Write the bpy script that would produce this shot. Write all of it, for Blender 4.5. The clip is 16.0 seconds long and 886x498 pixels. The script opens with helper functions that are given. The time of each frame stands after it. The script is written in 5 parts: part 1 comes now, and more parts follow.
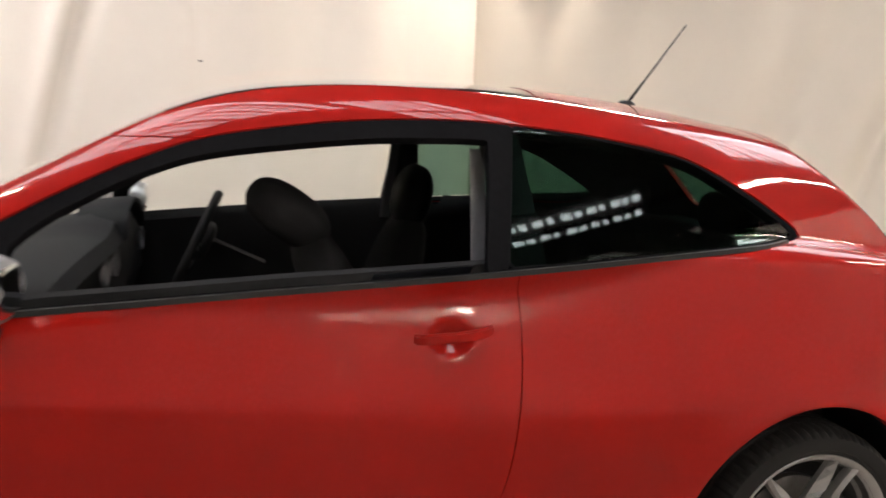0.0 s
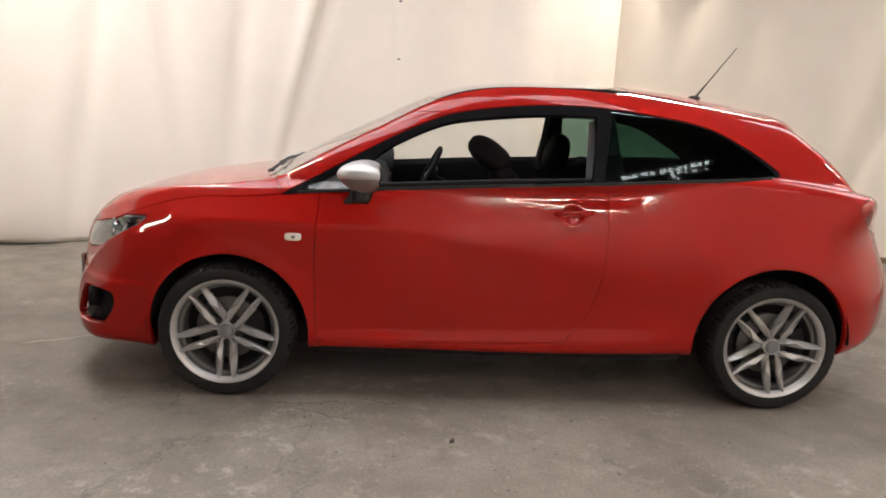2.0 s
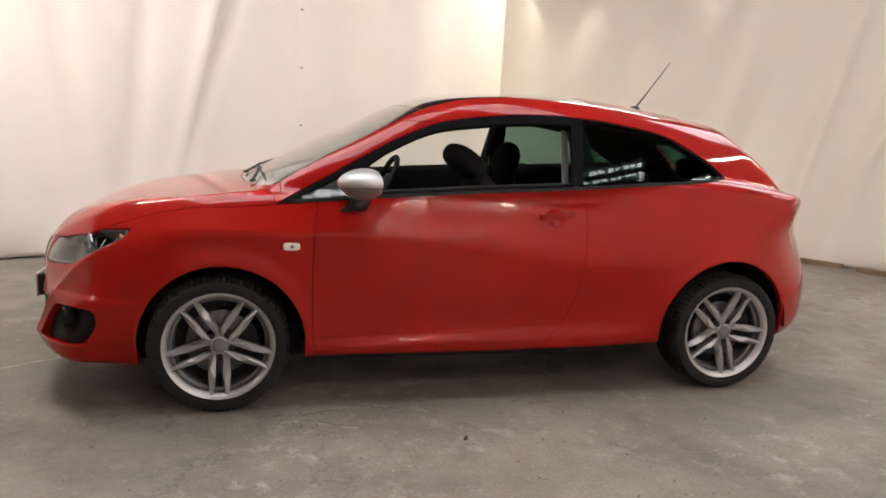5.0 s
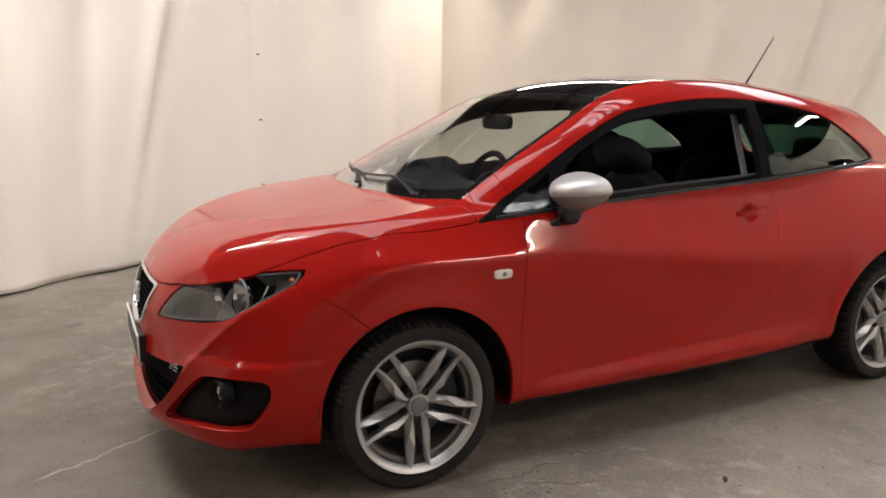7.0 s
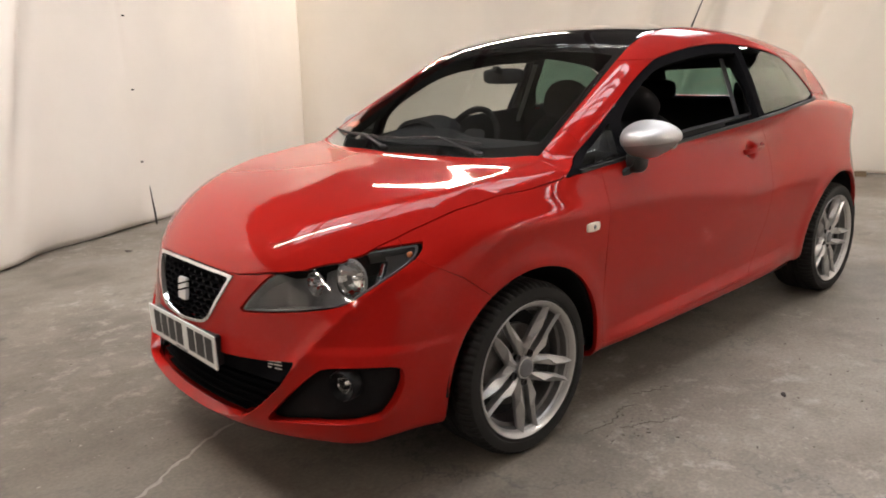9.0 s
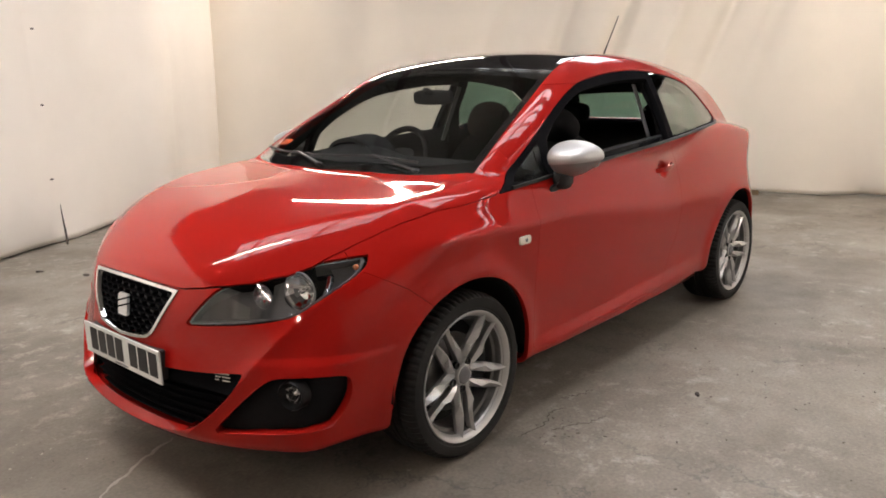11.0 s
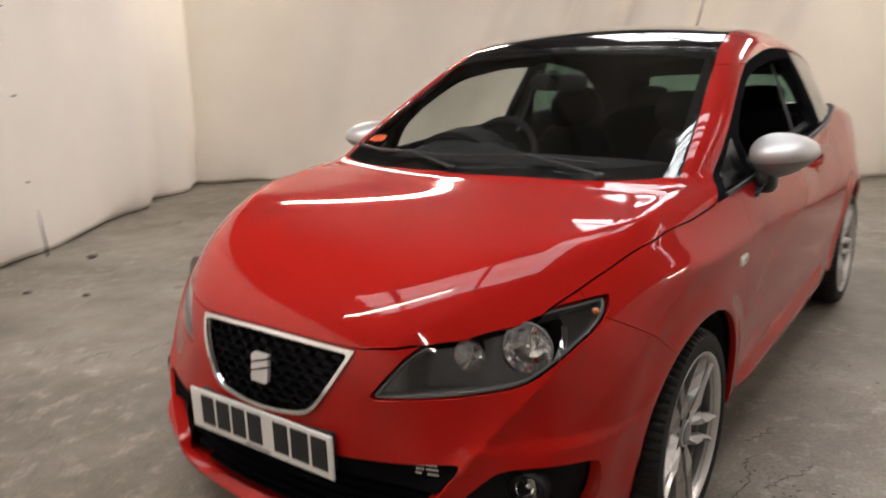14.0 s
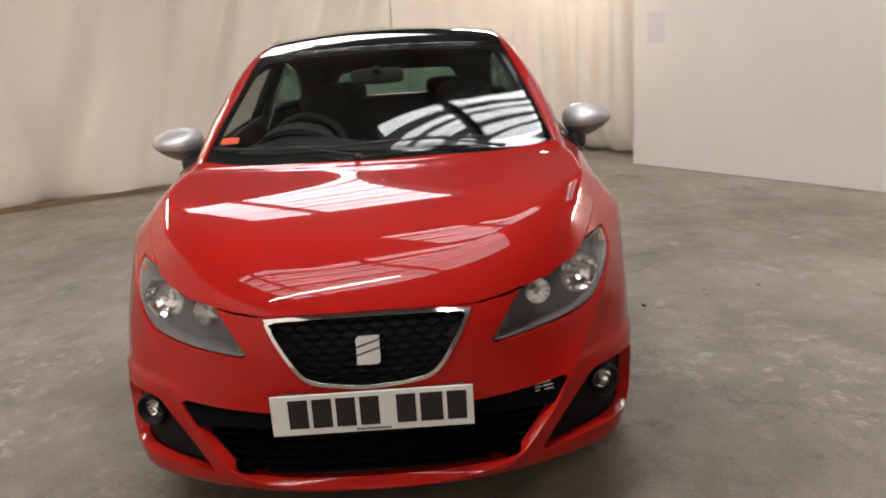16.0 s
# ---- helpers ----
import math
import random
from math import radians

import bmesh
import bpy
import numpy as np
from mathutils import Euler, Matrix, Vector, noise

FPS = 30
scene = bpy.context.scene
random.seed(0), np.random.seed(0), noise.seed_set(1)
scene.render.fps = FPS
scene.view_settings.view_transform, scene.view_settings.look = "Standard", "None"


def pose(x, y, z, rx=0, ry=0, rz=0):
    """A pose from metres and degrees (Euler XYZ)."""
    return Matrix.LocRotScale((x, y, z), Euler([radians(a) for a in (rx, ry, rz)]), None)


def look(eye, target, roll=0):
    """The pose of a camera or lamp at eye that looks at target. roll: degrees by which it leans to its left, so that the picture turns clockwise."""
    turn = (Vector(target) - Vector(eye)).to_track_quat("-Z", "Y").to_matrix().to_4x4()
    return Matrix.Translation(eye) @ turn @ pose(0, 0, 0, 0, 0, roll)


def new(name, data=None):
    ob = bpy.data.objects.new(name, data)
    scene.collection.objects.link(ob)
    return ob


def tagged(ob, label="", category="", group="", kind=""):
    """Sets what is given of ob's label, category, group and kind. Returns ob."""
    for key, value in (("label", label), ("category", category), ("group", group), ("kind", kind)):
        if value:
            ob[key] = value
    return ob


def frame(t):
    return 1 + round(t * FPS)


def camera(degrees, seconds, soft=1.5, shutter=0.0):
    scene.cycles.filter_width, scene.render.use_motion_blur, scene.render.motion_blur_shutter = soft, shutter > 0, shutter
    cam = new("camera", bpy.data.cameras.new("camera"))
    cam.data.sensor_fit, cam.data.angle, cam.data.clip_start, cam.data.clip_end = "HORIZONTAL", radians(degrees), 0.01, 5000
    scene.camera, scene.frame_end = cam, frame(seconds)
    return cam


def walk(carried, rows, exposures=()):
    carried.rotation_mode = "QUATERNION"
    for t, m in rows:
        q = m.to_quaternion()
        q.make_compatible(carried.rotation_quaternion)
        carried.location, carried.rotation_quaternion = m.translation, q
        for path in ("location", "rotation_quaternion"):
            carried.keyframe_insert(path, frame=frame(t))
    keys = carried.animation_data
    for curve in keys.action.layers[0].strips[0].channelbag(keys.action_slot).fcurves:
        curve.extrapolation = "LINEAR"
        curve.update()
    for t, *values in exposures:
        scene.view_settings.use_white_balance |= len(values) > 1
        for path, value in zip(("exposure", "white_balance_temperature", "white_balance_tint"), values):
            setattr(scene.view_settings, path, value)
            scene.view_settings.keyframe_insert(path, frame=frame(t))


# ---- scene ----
cam = camera(61.2, 16.0, soft=1.75, shutter=0.4)
PATH = [
    (0, (-0.130, -2.318, 1.326), (0.338, -0.402, 1.000), 1.7),
    (0.5, (-0.207, -2.780, 1.324), (0.039, -0.816, 1.039), 3.2),
    (1, (-0.278, -3.264, 1.325), (-0.117, -1.292, 1.03), 2.3),
    (1.5, (-0.39, -3.647, 1.321), (-0.209, -1.689, 0.955), 2.4),
    (2, (-0.451, -4.004, 1.31), (-0.354, -2.041, 0.936), 2.6),
    (2.5, (-0.514, -4.241, 1.295), (-0.338, -2.28, 0.946), 2.5),
    (3, (-0.572, -4.373, 1.294), (-0.394, -2.409, 0.966), 2.2),
    (3.5, (-0.584, -4.385, 1.298), (-0.405, -2.416, 0.997), 2.3),
    (6, (-1.669, -3.52, 1.277), (-0.993, -1.672, 0.918), 2.7),
    (6.5, (-1.956, -3.248, 1.299), (-1.262, -1.408, 0.935), 2.6),
    (7, (-2.228, -2.987, 1.292), (-1.359, -1.224, 0.923), 0.2),
    (7.5, (-2.414, -2.779, 1.293), (-1.371, -1.118, 0.9), -0.1),
    (8, (-2.629, -2.523, 1.295), (-1.323, -1.08, 0.834), -2.9),
    (8.5, (-2.811, -2.392, 1.292), (-1.444, -1.024, 0.78), -2.1),
    (9, (-2.981, -2.367, 1.298), (-1.695, -0.912, 0.817), -2.2),
    (9.5, (-3.093, -2.37, 1.311), (-1.696, -1.018, 0.843), -1.0),
    (12, (-3.132, -2.377, 1.303), (-1.666, -1.087, 0.868), -1.2),
    (12.5, (-3.121, -2.335, 1.308), (-1.653, -1.05, 0.869), -0.7),
    (13, (-3.134, -2.081, 1.301), (-1.608, -0.873, 0.841), -0.4),
    (13.5, (-3.166, -1.742, 1.277), (-1.661, -0.521, 0.78), 1.2),
    (13.6, (-3.096, -1.633, 1.283), (-1.635, -0.369, 0.764), 0.1),
    (14, (-3.151, -1.386, 1.317), (-1.592, -0.23, 0.835), -1.7),
    (14.5, (-3.297, -0.982, 1.339), (-1.444, -0.365, 0.908), -2.5),
    (15, (-3.498, -0.687, 1.328), (-1.579, -0.342, 0.885), -2.5),
    (15.5, (-3.673, -0.429, 1.328), (-1.756, -0.188, 0.811), -2.8),
    (16, (-3.825, -0.189, 1.343), (-1.895, -0.208, 0.819), -3.6),
]
walk(cam, [(t, look(eye, target, roll)) for t, eye, target, roll in PATH], [(0.0, 0.28), (3.5, 0.24), (7.0, 0.20), (9.0, 0.30), (13.3, 0.26), (14.0, 0.08), (14.8, -0.16), (16.0, 0.0)])
# ---- room frame: u along the back curtain, v towards it ----
TURN = radians(33.6)
CU, SU = math.cos(TURN), math.sin(TURN)


def room(u, v, z=0.0):
    return Vector((u * CU - v * SU, u * SU + v * CU, z))


def room_pose(u, v, z, turn=0.0):
    return Matrix.Translation(room(u, v, z)) @ Matrix.Rotation(TURN + radians(turn), 4, "Z")


# ---- light: daylight through the roof's skylights, and tube lamps over the bay, one of them added ----
DAY, TUBE_POWER = 8.6, 170.0
# second tube: an added fill that brightens the back sheet's left
TUBES = ((5.15, 0.7, 5.15, 3.4, 3.42), (-7.8, 2.0, -5.0, 2.0, 3.35), (-1.93, 1.2, -1.93, 3.4, 3.35), (-2.3, -4.02, -0.7, -4.02, 2.86), (2.4, -3.45, 3.6, -3.2, 2.95))
NOTICE_U, NOTICE_Z = 1.81, 1.385
world = bpy.data.worlds.new("world")
scene.world = world
world.use_nodes = True
nt = world.node_tree
sky = nt.nodes.new("ShaderNodeTexSky")
sky.sky_type, sky.sun_disc, sky.sun_elevation, sky.sun_rotation = "NISHITA", False, radians(40), radians(120)
nt.links.new(sky.outputs[0], nt.nodes["Background"].inputs[0])
nt.nodes["Background"].inputs[1].default_value = 0.08
# ---- materials ----
def node(nt, kind, **sockets):
    n = nt.nodes.new("ShaderNode" + kind)
    for k, v in sockets.items():
        n.inputs[k.replace("_", " ")].default_value = v
    return n


def ramp_node(nt, fac, *stops):
    r = nt.nodes.new("ShaderNodeValToRGB")
    while len(r.color_ramp.elements) < len(stops):
        r.color_ramp.elements.new(0.5)
    for e, (p, c) in zip(r.color_ramp.elements, stops):
        e.position, e.color = p, (*c, 1) if len(c) == 3 else c
    nt.links.new(fac, r.inputs[0])
    return r


def material(name, colour, rough=0.5, metal=0.0, coat=0.0, spec=0.5, grain=0.0, scale=40.0, bump=0.0, bump_scale=200.0, transmission=0.0, ior=1.45, emit=None, power=0.0):
    """A surface with two scales of variation: broad tone and roughness, and fine relief."""
    m = bpy.data.materials.new(name)
    m.use_nodes = True
    nt, b = m.node_tree, m.node_tree.nodes["Principled BSDF"]
    b.inputs["Base Color"].default_value = (*colour, 1)
    for k, v in (("Roughness", rough), ("Metallic", metal), ("Coat Weight", coat), ("Specular IOR Level", spec), ("Transmission Weight", transmission), ("IOR", ior)):
        b.inputs[k].default_value = v
    b.inputs["Coat Roughness"].default_value = 0.02
    at = nt.nodes.new("ShaderNodeTexCoord")
    if grain:
        n = node(nt, "TexNoise", Scale=scale, Detail=6.0, Roughness=0.6)
        nt.links.new(at.outputs["Object"], n.inputs["Vector"])
        r = ramp_node(nt, n.outputs["Fac"], (0.25, [c * (1 - grain) for c in colour]), (0.75, [min(c * (1 + grain), 1) for c in colour]))
        nt.links.new(r.outputs[0], b.inputs["Base Color"])
        q = node(nt, "MapRange")
        q.inputs["To Min"].default_value, q.inputs["To Max"].default_value = max(rough - 0.12 * grain * 3, 0.02), min(rough + 0.12 * grain * 3, 1)
        nt.links.new(n.outputs["Fac"], q.inputs["Value"])
        nt.links.new(q.outputs[0], b.inputs["Roughness"])
    if bump:
        n = node(nt, "TexNoise", Scale=bump_scale, Detail=4.0)
        nt.links.new(at.outputs["Object"], n.inputs["Vector"])
        u = node(nt, "Bump", Strength=bump, Distance=0.002)
        nt.links.new(n.outputs["Fac"], u.inputs["Height"])
        nt.links.new(u.outputs[0], b.inputs["Normal"])
    if emit:
        b.inputs["Emission Color"].default_value, b.inputs["Emission Strength"].default_value = (*emit, 1), power
    return m


PAINT = material("red_paint", (0.33, 0.0078, 0.0050), rough=0.5, coat=1.0, spec=0.04, grain=0.05, scale=900)
PAINT.node_tree.nodes["Principled BSDF"].inputs["Coat IOR"].default_value = 1.35
BLACK = material("black_plastic", (0.012, 0.012, 0.013), rough=0.45, grain=0.2, scale=60, bump=0.15, bump_scale=900)
GLOSS = material("gloss_black", (0.006, 0.006, 0.007), rough=0.06, coat=1.0)
RUBBER = material("tyre_rubber", (0.015, 0.0145, 0.014), rough=0.8, spec=0.3, grain=0.3, scale=30, bump=0.2, bump_scale=300)
SILVER = material("silver_paint", (0.50, 0.495, 0.49), rough=0.42, metal=0.6, grain=0.05, scale=600)
ALLOY = material("alloy", (0.53, 0.525, 0.52), rough=0.37, metal=0.75, grain=0.07, scale=120)
CHROME = material("chrome", (0.80, 0.80, 0.80), rough=0.08, metal=1.0)
TRIM = material("cabin_trim", (0.014, 0.014, 0.015), rough=0.75, spec=0.25, grain=0.2, scale=80, bump=0.2, bump_scale=700)
CLOTH = material("seat_cloth", (0.015, 0.015, 0.016), rough=0.95, spec=0.1, grain=0.3, scale=300, bump=0.5, bump_scale=900)
# ---- mesh helpers ----
def link_mesh(name, verts, faces, mat, parent=None, label="", smooth=True, sharp=None):
    me = bpy.data.meshes.new(name)
    me.from_pydata([tuple(map(float, v)) for v in verts], [], [tuple(map(int, f)) for f in faces])
    me.update()
    if smooth:
        me.polygons.foreach_set("use_smooth", np.ones(len(me.polygons), bool))
        if sharp:
            me.set_sharp_from_angle(angle=radians(sharp))
    for m in mat if isinstance(mat, (list, tuple)) else [mat]:
        me.materials.append(m)
    ob = new(name, me)
    if parent:
        ob.parent = parent
    return tagged(ob, label)


def part(name, bm, mat, parent=None, label="", smooth=True, sharp=35):
    """One bmesh as one mesh object."""
    me = bpy.data.meshes.new(name)
    bmesh.ops.recalc_face_normals(bm, faces=bm.faces)
    bm.to_mesh(me)
    bm.free()
    if smooth:
        me.polygons.foreach_set("use_smooth", np.ones(len(me.polygons), bool))
        if sharp:
            me.set_sharp_from_angle(angle=radians(sharp))
    for m in mat if isinstance(mat, (list, tuple)) else [mat]:
        me.materials.append(m)
    ob = new(name, me)
    if parent:
        ob.parent = parent
    return tagged(ob, label)


def empty(name, m=None):
    ob = new(name)
    ob.empty_display_size = 0.1
    if m is not None:
        ob.matrix_world = m
    return ob


def skin(step):
    """The zero surface of body() as quads (surface nets), its corners pulled onto the skin."""
    lo, hi = np.array([-2.13, -0.90, 0.07]), np.array([2.09, 0.90, 1.50])
    n = np.ceil((hi - lo) / step).astype(int) + 1
    ax = [lo[i] + step * np.arange(n[i]) for i in range(3)]
    half = body(ax[0][:, None, None], ax[1][None, :, None], ax[2][None, None, :])
    s = half < 0
    cell = np.zeros(tuple(n - 1), bool)
    cnt = np.zeros(tuple(n - 1), int)
    for dx in (0, 1):
        for dy in (0, 1):
            for dz in (0, 1):
                cnt += s[dx : n[0] - 1 + dx, dy : n[1] - 1 + dy, dz : n[2] - 1 + dz]
    cell = (cnt > 0) & (cnt < 8)
    idx = -np.ones(cell.shape, int)
    ijk = np.argwhere(cell)
    idx[tuple(ijk.T)] = np.arange(len(ijk))
    acc, num = np.zeros((len(ijk), 3)), np.zeros(len(ijk))
    corners = [(a, b, c) for a in (0, 1) for b in (0, 1) for c in (0, 1)]
    for p in corners:
        for k in range(3):
            if p[k] == 0:
                q = list(p)
                q[k] = 1
                fa, fb = half[tuple((ijk + p).T)], half[tuple((ijk + q).T)]
                hit = (fa < 0) != (fb < 0)
                t = np.where(hit, fa / np.where(fa == fb, 1, fa - fb), 0)
                pos = (ijk + p).astype(float)
                pos[:, k] += t
                acc[hit] += pos[hit]
                num[hit] += 1
    v = lo + step * acc / num[:, None]
    faces = []
    for k in range(3):
        i, j = (k + 1) % 3, (k + 2) % 3
        sl = [slice(None)] * 3
        sh = [slice(None)] * 3
        sl[k], sh[k] = slice(0, n[k] - 1), slice(1, n[k])
        a, b = s[tuple(sl)], s[tuple(sh)]
        e = np.argwhere(a != b)
        e = e[(e[:, i] > 0) & (e[:, j] > 0) & (e[:, i] < n[i] - 1) & (e[:, j] < n[j] - 1)]
        di, dj = np.eye(3, dtype=int)[i], np.eye(3, dtype=int)[j]
        q = np.stack([idx[tuple((e - di - dj).T)], idx[tuple((e - dj).T)], idx[tuple(e.T)], idx[tuple((e - di).T)]], 1)
        inside_first = a[tuple(e.T)]
        q[~inside_first] = q[~inside_first][:, ::-1]
        faces.append(q)
    q = np.concatenate(faces)
    v = onto(v)
    tri = np.concatenate([q[:, [0, 1, 2]], q[:, [0, 2, 3]]])
    return v, tri
# ---- car body as one smooth field: negative inside, zero on the skin; the nose points to -x, metres ----
def spline(*pts):
    """A natural cubic through (u, v) points, straight beyond its ends."""
    u, v = np.array(pts, float).T
    n, h = len(u), np.diff(u)
    a, r = np.eye(n), np.zeros(n)
    for i in range(1, n - 1):
        a[i, i - 1 : i + 2] = h[i - 1], 2 * (h[i - 1] + h[i]), h[i]
        r[i] = 6 * ((v[i + 1] - v[i]) / h[i] - (v[i] - v[i - 1]) / h[i - 1])
    m = np.linalg.solve(a, r)
    lo = (v[1] - v[0]) / h[0] - h[0] * m[1] / 6
    hi = (v[-1] - v[-2]) / h[-1] + h[-1] * m[-2] / 6

    def at(q):
        q = np.asarray(q, float)
        i = np.clip(np.searchsorted(u, q) - 1, 0, n - 2)
        p, s = np.clip(q, u[0], u[-1]), h[i]
        b, c = (u[i + 1] - p) / s, (p - u[i]) / s
        w = b * v[i] + c * v[i + 1] + ((b**3 - b) * m[i] + (c**3 - c) * m[i + 1]) * s * s / 6
        return w + np.minimum(q - u[0], 0) * lo + np.maximum(q - u[-1], 0) * hi

    return at


def smax(a, b, r):
    h = np.maximum(r - np.abs(a - b), 0) / r
    return np.maximum(a, b) + h * h * r / 4


def smin(a, b, r):
    return -smax(-a, -b, r)


def ramp(t):
    t = np.clip(t, 0, 1)
    return t * t * (3 - 2 * t)


def soft(t, w):
    """Zero below 0, t above it, rounded over w."""
    return 0.5 * (t + np.sqrt(t * t + w * w)) - 0.5 * w * np.exp(-(t / (3 * w)) ** 2)


ARCH_F, ARCH_R = (-1.222, 0.300, 0.350), (1.218, 0.305, 0.362)
PLAN = spline((-2.1, 0.712), (-1.8, 0.771), (-1.5, 0.804), (-1.2, 0.826), (-0.6, 0.837), (0, 0.836), (0.6, 0.832), (1.2, 0.824), (1.5, 0.809), (1.8, 0.773), (2.05, 0.700))
SECTION = spline((0.1, 0.090), (0.2, 0.062), (0.3, 0.042), (0.45, 0.025), (0.60, 0.010), (0.72, 0.001), (0.82, 0.0), (0.92, 0.0), (1.02, 0.004))
NOSE = spline((0.1, -2.025), (0.18, -2.088), (0.28, -2.082), (0.42, -2.068), (0.54, -2.056), (0.64, -2.047), (0.74, -2.034), (0.84, -1.993))
NOSE_BOW = spline((0.1, 0.501), (0.4, 0.550), (0.55, 0.669), (0.65, 0.762), (0.8, 1.015))
HOOD = spline((-2.1, 0.618), (-2, 0.724), (-1.9, 0.800), (-1.8, 0.848), (-1.65, 0.889), (-1.45, 0.922), (-1.25, 0.949), (-1.1, 0.968), (-0.9, 0.972), (-0.5, 0.985), (0, 1.020), (0.5, 1.050), (1, 1.062), (1.4, 1.034), (1.7, 0.991), (1.95, 0.958))
HOOD_DROP = spline((-2.1, 0.27), (-1.9, 0.10), (-1.7, 0.025), (-1.45, 0.022), (-1.2, 0.034), (-0.9, 0.034), (0, 0.02), (2, 0.02))
TAIL = spline((0.15, 1.860), (0.22, 1.972), (0.4, 2.068), (0.56, 2.061), (0.66, 2.032), (0.8, 1.974), (0.95, 1.945), (1.1, 1.914))
BELLY = spline((-2.1, 0.193), (-1.8, 0.204), (-1.5, 0.190), (-1.1, 0.211), (0, 0.222), (1.1, 0.243), (1.5, 0.243), (1.8, 0.227), (2.1, 0.247))
TOP = spline((-1.3, 0.876), (-1.1, 0.988), (-0.95, 1.073), (-0.8, 1.153), (-0.65, 1.225), (-0.5, 1.300), (-0.38, 1.360), (-0.25, 1.407), (-0.05, 1.441), (0.15, 1.454), (0.35, 1.456), (0.6, 1.448), (0.9, 1.421), (1.2, 1.375), (1.5, 1.311), (1.8, 1.243))
CABIN = spline((-1.3, 0.629), (-1, 0.684), (-0.7, 0.734), (-0.3, 0.770), (0.1, 0.786), (0.5, 0.781), (0.9, 0.738), (1.2, 0.672), (1.5, 0.612), (1.8, 0.550))
TAIL_BOW = spline((0.2, 0.808), (0.5, 0.834), (0.8, 0.857), (1, 0.453))
SHRUG = spline((-1.9, 0.65), (-1.5, 0.60), (-1.1, 0.33), (-0.6, 0.03), (0.8, 0.01), (1.3, 0.05), (1.7, 0.18))
HATCH = spline((0.9, 1.80), (1, 1.735), (1.1, 1.645), (1.2, 1.520), (1.28, 1.420), (1.4, 1.330))


BLADE = spline((0.20, 0.27), (0.26, 0.36), (0.33, 0.43), (0.43, 0.515), (0.585, 0.62), (0.70, 0.697), (0.80, 0.75))

WING = spline((-1.65, 1.10), (-1.3, 0.85), (-1.1, 0.65), (-0.8, 0.38), (-0.5, 0.28), (0.0, 0.26), (0.8, 0.25), (1.3, 0.25), (1.7, 0.30))
FOLD = spline((-1.7, 0.80), (-1.2, 0.797), (-0.9, 0.790), (-0.56, 0.783), (-0.27, 0.757), (0.1, 0.720), (0.4, 0.690), (0.9, 0.665), (1.7, 0.68))
CREASE = spline((-2.05, 0.27), (-1.95, 0.37), (-1.85, 0.470), (-1.78, 0.522), (-1.64, 0.610), (-1.5, 0.660), (-1.38, 0.684), (-1.2, 0.692), (-1.0, 0.686))


def body(x, y, z):
    a = np.abs(y)
    # flanks with arch lips, a sill crease
    lip = 0.0
    for ax, az, ar in (ARCH_F, ARCH_R):
        d = np.sqrt((x - ax) ** 2 + (z - az) ** 2) - ar
        lip = lip + 0.013 * np.exp(-((d - 0.005) / 0.05) ** 2)
    mid = ramp((x + 0.95) / 0.35) * ramp((0.95 - x) / 0.5)
    sill = 0.024 * mid * ramp((0.352 + 0.035 * x - z) / (0.055 + 0.03 * ramp((x + 0.8) / 1.4))) * ramp((z - 0.20) / 0.05)
    hollow = -0.006 * mid * np.exp(-((z - 0.42 - 0.02 * x) / 0.07) ** 2)
    dish = -0.022 * ramp(1.25 - 1.25 * np.sqrt(((x - 0.268) / 0.060) ** 2 + ((z - 0.869) / 0.044) ** 2))
    # the wing leans in above a crease that runs from the headlamp to the door
    w = ramp((x + 1.64) / 0.28)
    lean = (1 - w) * SHRUG(x) * np.maximum(z - 0.5, 0) ** 2 + w * WING(x) * soft(z - FOLD(x), 0.012 + 0.07 * ramp((x + 0.5) / 1.6))
    lean = lean + 0.17 * ramp((x + 0.6) / 0.4) * ramp((0.75 - x) / 0.4) * soft(z - FOLD(x) - 0.20, 0.03)
    flank = a - (PLAN(x) - SECTION(z) - lean + lip + sill + hollow + dish)
    blade = 0.017 * np.exp(-np.sqrt((0.75 * (a - BLADE(z))) ** 2 + 0.003**2) / 0.032) * ramp((z - 0.2) / 0.08) * ramp((0.80 - z) / 0.1)
    # ledge above the fog lamps, from the bumper's blade to the arch
    ledge = 0.009 * ramp((0.512 - z) / 0.030) * ramp((z - 0.24) / 0.08)
    flank = flank - ledge * ramp((-1.50 - x) / 0.12)
    front = NOSE(z) + NOSE_BOW(z) * a**2.45 - blade - ledge * ramp((a - 0.50) / 0.10) - x
    # bonnet: raised middle between two creases that run from the screen to the grille
    edge = CREASE(x)
    bonnet = HOOD(x) - HOOD_DROP(x) * a**2 * 0.75 - 0.5 * soft(a - edge, 0.006) * ramp((-0.85 - x) / 0.3)
    top = (z - bonnet) * 0.93
    rear = (x - (TAIL(z) - TAIL_BOW(z) * a**2.4)) * 0.9
    under = BELLY(x) - z
    low = smax(smax(flank, top, 0.016 + 0.034 * ramp((x + 1.1) / 0.3)), under, 0.05)
    low = smax(smax(low, front, 0.10), rear, 0.10)
    # cabin
    rise = z - 1.0
    # below the belt the cabin draws in under the shoulder
    belt = np.maximum(0.980 + 0.058 * np.minimum(x, 0.9) - 0.09 * ramp((x - 0.9) / 0.4) - z, 0)
    side = (a - (CABIN(x) - 0.42 * rise - 0.30 * rise * np.abs(rise) - 1.1 * belt)) * 0.92
    lid = (z - (TOP(x) - (0.12 + 0.16 * ramp((x + 0.2) / 1.3)) * a**2)) * 0.93
    back = (x - (HATCH(z) - 0.28 * a**2)) * 0.75
    high = smax(smax(smax(side, lid, 0.065), back, 0.03), 0.80 - z, 0.02)
    return smin(low, high, 0.025)


